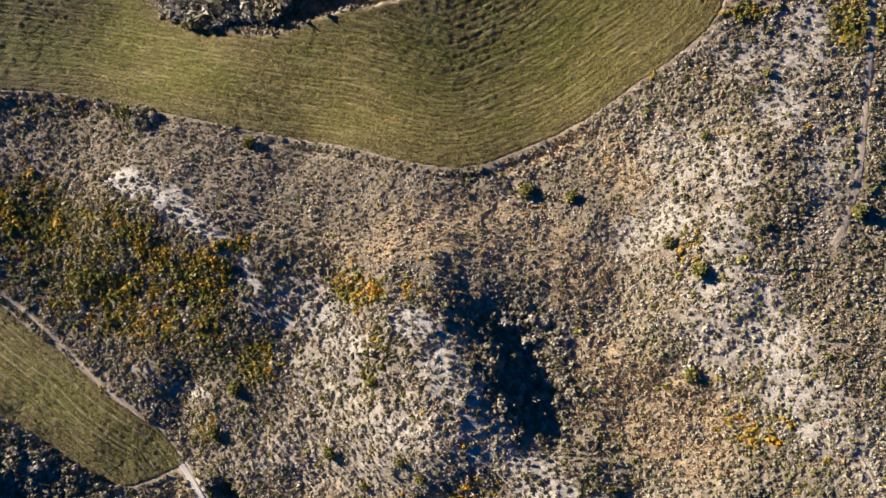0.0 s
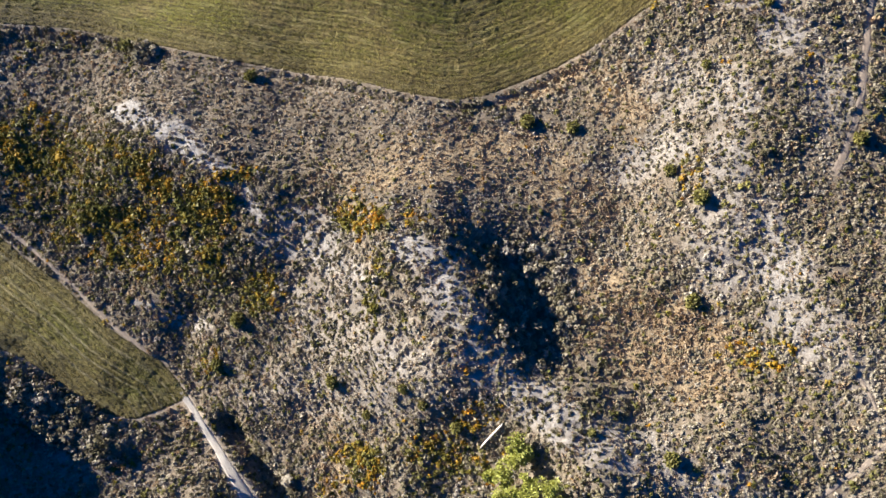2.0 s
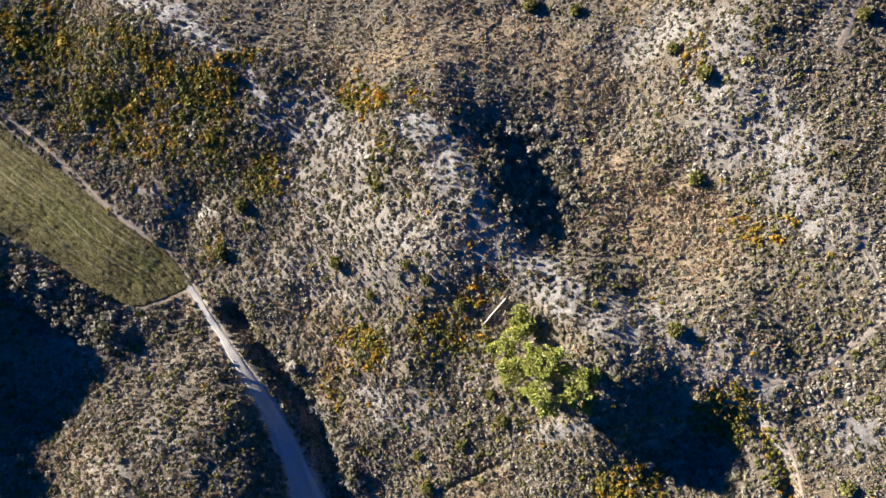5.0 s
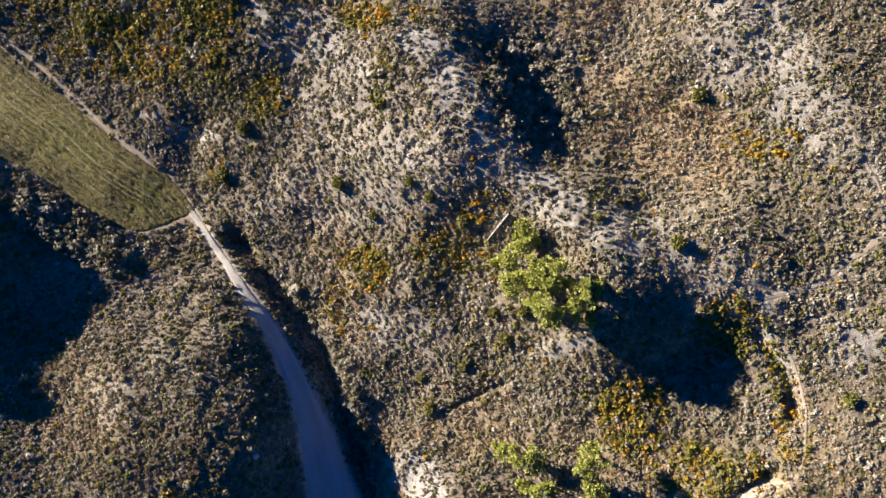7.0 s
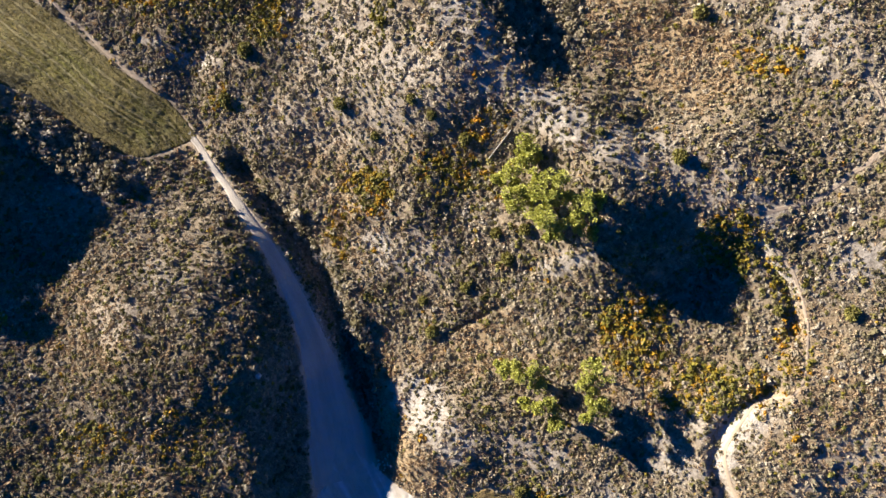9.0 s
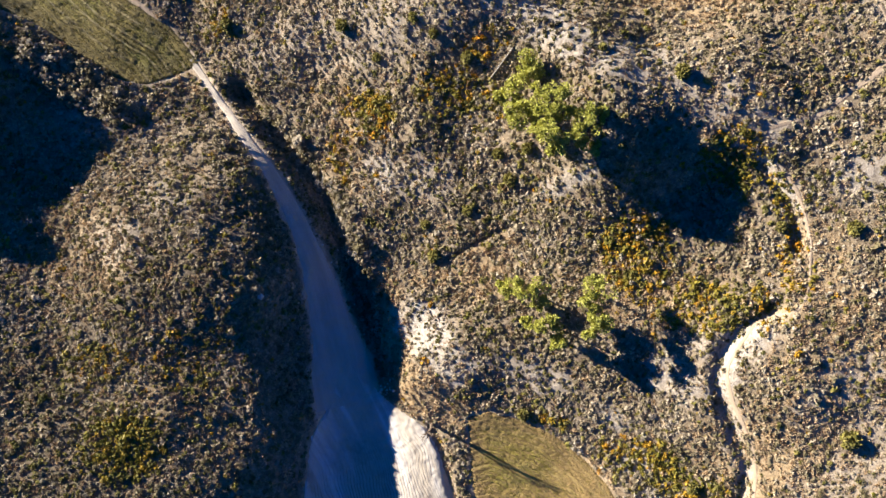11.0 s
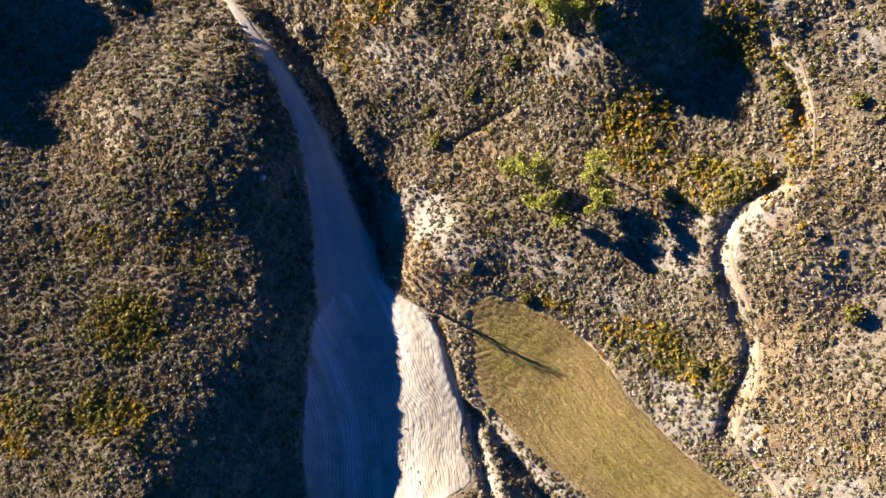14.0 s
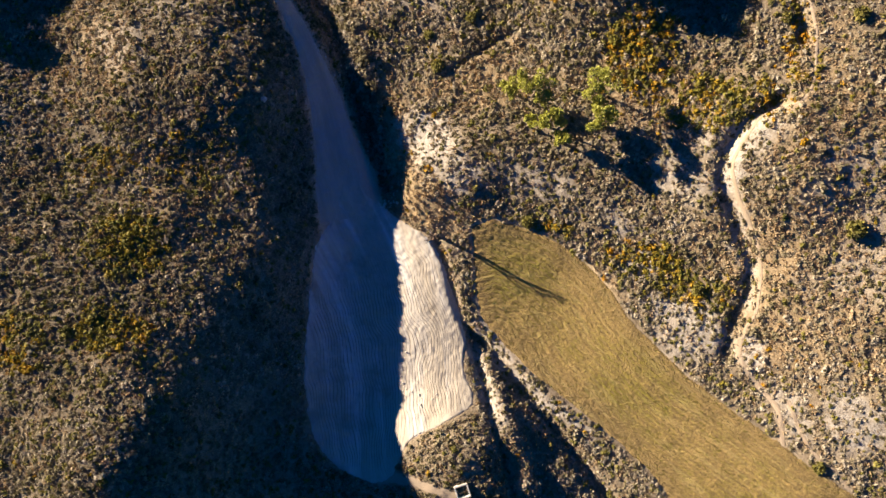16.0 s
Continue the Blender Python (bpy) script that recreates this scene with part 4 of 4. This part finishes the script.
pine_tree((24.7, -58.1), (24.4, -55.6, 6.8, 2.6), (22.6, -58.3, 6.2, 2.0), (25.8, -61.0, 4.8, 1.3), (27.0, -55.2, 6.0, 1.3), (23.5, -60.3, 5.2, 1.2))
pine_tree((15.5, -86.3), (16.0, -85.8, 2.2, 2.2), (13.5, -85.5, 1.8, 1.8), (17.1, -87.8, 1.2, 1.3))
pine_tree((11.0, -85.3), (11.7, -85.7, -1.2, 1.5), (10.4, -85.0, -1.8, 0.9))
pine_tree((18.3, -92.0), (18.3, -91.3, 1.6, 1.9), (19.7, -92.3, 1.0, 1.2), (17.0, -92.3, 0.8, 1.2))
pine_tree((14.6, -91.8), (14.8, -92.2, -0.4, 1.3), (14.4, -91.4, -0.8, 0.9))
pine_tree((20.2, -94.9), (20.6, -95.2, 1.0, 1.2), (19.8, -94.6, 0.5, 0.9))
pine_tree((26.2, -85.7), (26.3, -85.8, 3.0, 2.2), (25.4, -87.3, 2.6, 1.8), (27.1, -84.1, 2.4, 1.2))
pine_tree((26.7, -91.3), (26.9, -91.8, 3.4, 2.1), (25.3, -93.3, 2.8, 1.5), (28.2, -90.8, 2.8, 1.4), (26.5, -89.3, 2.4, 1.3))
BUSHES = [(-19.2, -36.4, 1.4), (-5.6, -36.5, 1.1), (4.1, -43.6, 1.3), (41.2, -47.7, 1.5), (9.9, -60.7, 1.2), (-3.8, -73.7, 1.0), (4.3, -71.2, 1.0), (-38.2, -25.2, 1.6), (-42.9, -34.2, 1.5), (27.4, -43.3, 0.9), (-12.7, -42.5, 1.0), (-2.0, -39.5, 1.1), (26.2, 12.1, 1.3), (48.3, -1.7, 1.6), (-61.8, 29.0, 1.6), (-36.7, 22.7, 1.4), (17.6, 13.3, 1.5), (47.0, -20.7, 1.5), (43.4, 3.4, 1.2), (62.5, 35.3, 0.9), (77.2, 9.1, 1.4), (50.6, 23.5, 1.0), (-2.1, -79.7, 1.4), (15.0, -60.1, 1.2), (12.1, -65.5, 1.4), (14.7, -109.9, 1.3), (70.4, -111.8, 1.8), (59.2, -74.6, 1.1), (70.7, -74.9, 1.4), (45.4, -122.5, 1.2), (65.4, -154.1, 1.2)]
grown = [bare_tree("bare_tree", -24.5, -65.3, 3.4, 0.9, "grey leafless tree on the bank of the gully", 4, 4),
         bare_tree("bare_tree", -22.6, -66.2, 3.0, 1.0, "grey leafless tree on the bank of the gully", 4, 4),
         bare_tree("bare_tree", -17.7, -78.9, 3.8, 0.8, "grey leafless tree on the bank of the gully", 4, 3)]
for tree in grown:
    tagged(tree, group="bare trees of the hollows")
BARE = [(-21.5, -70.0, 0.7), (-20.2, -73.4, 0.6), (-19.6, -76.2, 0.8), (-18.8, -81.5, 0.7), (-17.2, -84.6, 0.6), (-27.2, -61.5, 0.6),
        (-33.5, -54.0, 0.5), (-16.0, -88.5, 0.6), (-31.0, -58.2, 0.5), (-58.5, 54.5, 1.3), (-57.0, 51.2, 1.2), (-54.0, 53.0, 1.5),
        (-53.0, 49.6, 1.3), (-50.6, 51.8, 1.5), (-49.3, 55.0, 1.4), (-47.2, 52.2, 1.5), (-45.0, 54.6, 1.4), (-43.2, 52.4, 1.5), (-41.0, 55.0, 1.4),
        (-39.5, 53.0, 1.5), (-36.8, 54.6, 1.4), (-34.5, 53.8, 1.3), (-31.5, 55.4, 1.4)]
BARE_WEST = [(-79.7, -74.6, 0.55), (-80.2, -77.7, 0.45), (-81.8, -81.8, 0.5), (-76.1, -75.5, 0.45), (-78.3, -73, 0.5), (-73.9, -67.9, 0.4), (-79.8, -58.3, 0.5), (-82, -63.2, 0.45)]
for k, (x, y, s) in enumerate(BARE + BARE_WEST):
    tree = copy_thing(grown[k % 3], pose(x, y, float(rest_z(x, y)) - 0.1, 0, 0, random.uniform(0, 360)))
    tree.scale = (s, s, s)
    if y > 0:
        tagged(tree, "grey leafless tree in the thicket above the field")
    elif x < -60:
        tagged(tree, "pale leafless shrub in the shade of the western hollow")
bare_tree("dead_tree", -2.6, -112.2, 7.2, 0.5, "thin dead tree casting a long shadow on the field", 4, 3, bark, stout=2.2)


def bush_shape(count):
    shape = spray_clump(count, 0.85, 0.36)
    return mesh_from("foliage", shape, np.arange(len(shape)).reshape(-1, 3), green_leaf, {"tone": np.repeat(np.clip(rng.normal(0.55, 0.2, count), 0, 1), 3)})


def plant_bushes():
    """Round bushes that stand out singly: a short stem and a dense leafy crown."""
    bm = bmesh.new()
    for k in range(4):
        t = k * math.pi / 2 + 0.4
        tube(bm, [(0, 0, -0.1), (math.cos(t) * 0.25, math.sin(t) * 0.25, 0.3), (math.cos(t) * 0.5, math.sin(t) * 0.5, 0.6)], (0.06, 0.05, 0.02), 5)
    stem_mesh = bpy.data.meshes.new("stems")
    bm.to_mesh(stem_mesh)
    bm.free()
    stem_mesh.materials.append(bark)
    shapes = [bush_shape(260) for _ in range(4)]
    for k, (x, y, r) in enumerate(BUSHES):
        bush = tagged(new("bush"), "rounded dark green bush standing alone in the scrub", "bush", group="bushes on the hillside")
        bush.location, bush.scale = (x, y, float(rest_z(x, y)) - 0.05), (r, r, r * random.uniform(0.8, 1.0))
        bush.rotation_euler = (0, 0, random.uniform(0, 6.28))
        for name, me in (("stems", stem_mesh), ("foliage", shapes[k % 4])):
            ob = new(name, me)
            ob.parent = bush


plant_bushes()

# ---------------------------------------------------------------- stones and built things


def stone_mesh(seed, flat=0.7):
    bm = bmesh.new()
    bmesh.ops.create_icosphere(bm, subdivisions=2, radius=1)
    for v in bm.verts:
        n = noise.noise(v.co * 1.3 + Vector((seed * 3.1, 0, 0))) * 0.45 + noise.noise(v.co * 3 + Vector((0, seed * 5.3, 0))) * 0.15
        v.co *= 1 + n
        v.co.z *= flat
    me = bpy.data.meshes.new("stone")
    bm.to_mesh(me)
    bm.free()
    me.materials.append(rock)
    return me


stones = [stone_mesh(k) for k in range(6)]


def lay_stone(name, x, y, r, label, group="", mesh=None, base=None):
    ob = tagged(new(name, mesh or random.choice(stones)), label, "rock", group)
    ob.location = (x, y, (float(rest_z(x, y)) if base is None else base) + r * 0.3)
    ob.scale, ob.rotation_euler = (r, r * random.uniform(0.7, 1.1), r), (random.uniform(-0.3, 0.3), random.uniform(-0.3, 0.3), random.uniform(0, 6.28))
    return ob


lay_stone("boulder", -34.2, -87.2, 0.65, "pale boulder on the shaded slope above the road", mesh=stones[2])
for k in range(16):
    x, y = -12.2 + random.gauss(0, 0.9), -106.2 + random.gauss(0, 1.1)
    lay_stone("stone", x, y, random.uniform(0.14, 0.42), "pale broken stone in a heap at the gully's end", "stones of the heap")
for k in range(22):
    x, y = random.choice(((-8.8, -141.5), (-9.5, -139), (-7.5, -137), (-4, -142))) + np.array([random.gauss(0, 1.3), random.gauss(0, 1.8)])
    lay_stone("clod", x, y, random.uniform(0.10, 0.26), "clod of pale marl on the combed yard", "clods on the yard", base=float(land(x, y)) + 0.03)
for k in range(70):
    t = random.random() * (len(gully) - 1)
    a, b = Vector(gully[int(t)]), Vector(gully[min(int(t) + 1, len(gully) - 1)])
    q = a.lerp(b, t % 1)
    lay_stone("stone", q.x + random.gauss(-1.5, 1.2), q.y + random.gauss(0, 0.8), random.uniform(0.08, 0.22), "small pale stone on the gully bank", "stones along the gully")


def concrete_box(x, y, size, turn):
    """An open square cistern: four walls with a rim round a dark floor."""
    z = float(rest_z(x, y))
    box = tagged(new("cistern"), "small open square concrete cistern with weathered rim", "cistern")
    box.location, box.rotation_euler = (x, y, z), (0, 0, radians(turn))
    half, thick, tall = size / 2, 0.28, 0.7
    for cx, cy, sx, sy in ((0, half - thick / 2, size, thick), (0, -half + thick / 2, size, thick),
                           (half - thick / 2, 0, thick, size - 2 * thick - 0.004), (-half + thick / 2, 0, thick, size - 2 * thick - 0.004)):
        bm = bmesh.new()
        bmesh.ops.create_cube(bm, size=1, matrix=Matrix.Translation((cx, cy, tall / 2 - 0.6)) @ Matrix.Diagonal((sx, sy, tall + 1.2, 1)))
        bmesh.ops.bevel(bm, geom=bm.edges[:], offset=0.03, segments=2, affect="EDGES")
        part("wall", bm, concrete, box)
    bm = bmesh.new()
    bmesh.ops.create_cube(bm, size=1, matrix=Matrix.Translation((0, 0, -0.15)) @ Matrix.Diagonal((size - 2 * thick - 0.01, size - 2 * thick - 0.01, 0.1, 1)))
    part("floor_slab", bm, soil, box, "dark earth floor")


concrete_box(2.0, -159.1, 2.6, 18)


def ruined_wall(a, b, tall):
    """A thin leftover wall of stacked stones on the slope."""
    a, b = Vector(a), Vector(b)
    wall = tagged(new("stone_wall"), "thin straight ruined stone wall beside the pines", "wall")
    wall.location = (*a, 0)
    n, way = 15, (b - a)
    for k in range(n):
        for row in range(3):
            f = (k + (0.5 if row % 2 else 0.1)) / n
            p = a + way * f
            z = float(rest_z(p.x, p.y))
            bm = bmesh.new()
            bmesh.ops.create_cube(bm, size=1)
            bmesh.ops.bevel(bm, geom=bm.edges[:], offset=0.12, segments=1, affect="EDGES")
            m = Matrix.Translation((p.x - a.x, p.y - a.y, z + tall * (row + 0.3) / 3)) @ Matrix.Rotation(math.atan2(way.y, way.x), 4, "Z") @ Matrix.Diagonal(
                (way.length / n * random.uniform(0.85, 0.98), 0.17 * random.uniform(0.8, 1.1), tall / 3 * random.uniform(0.9, 1.0), 1))
            bm.transform(m)
            part("stone", bm, rock, wall)


ruined_wall((8.4, -47.2), (12.1, -42.5), 1.0)
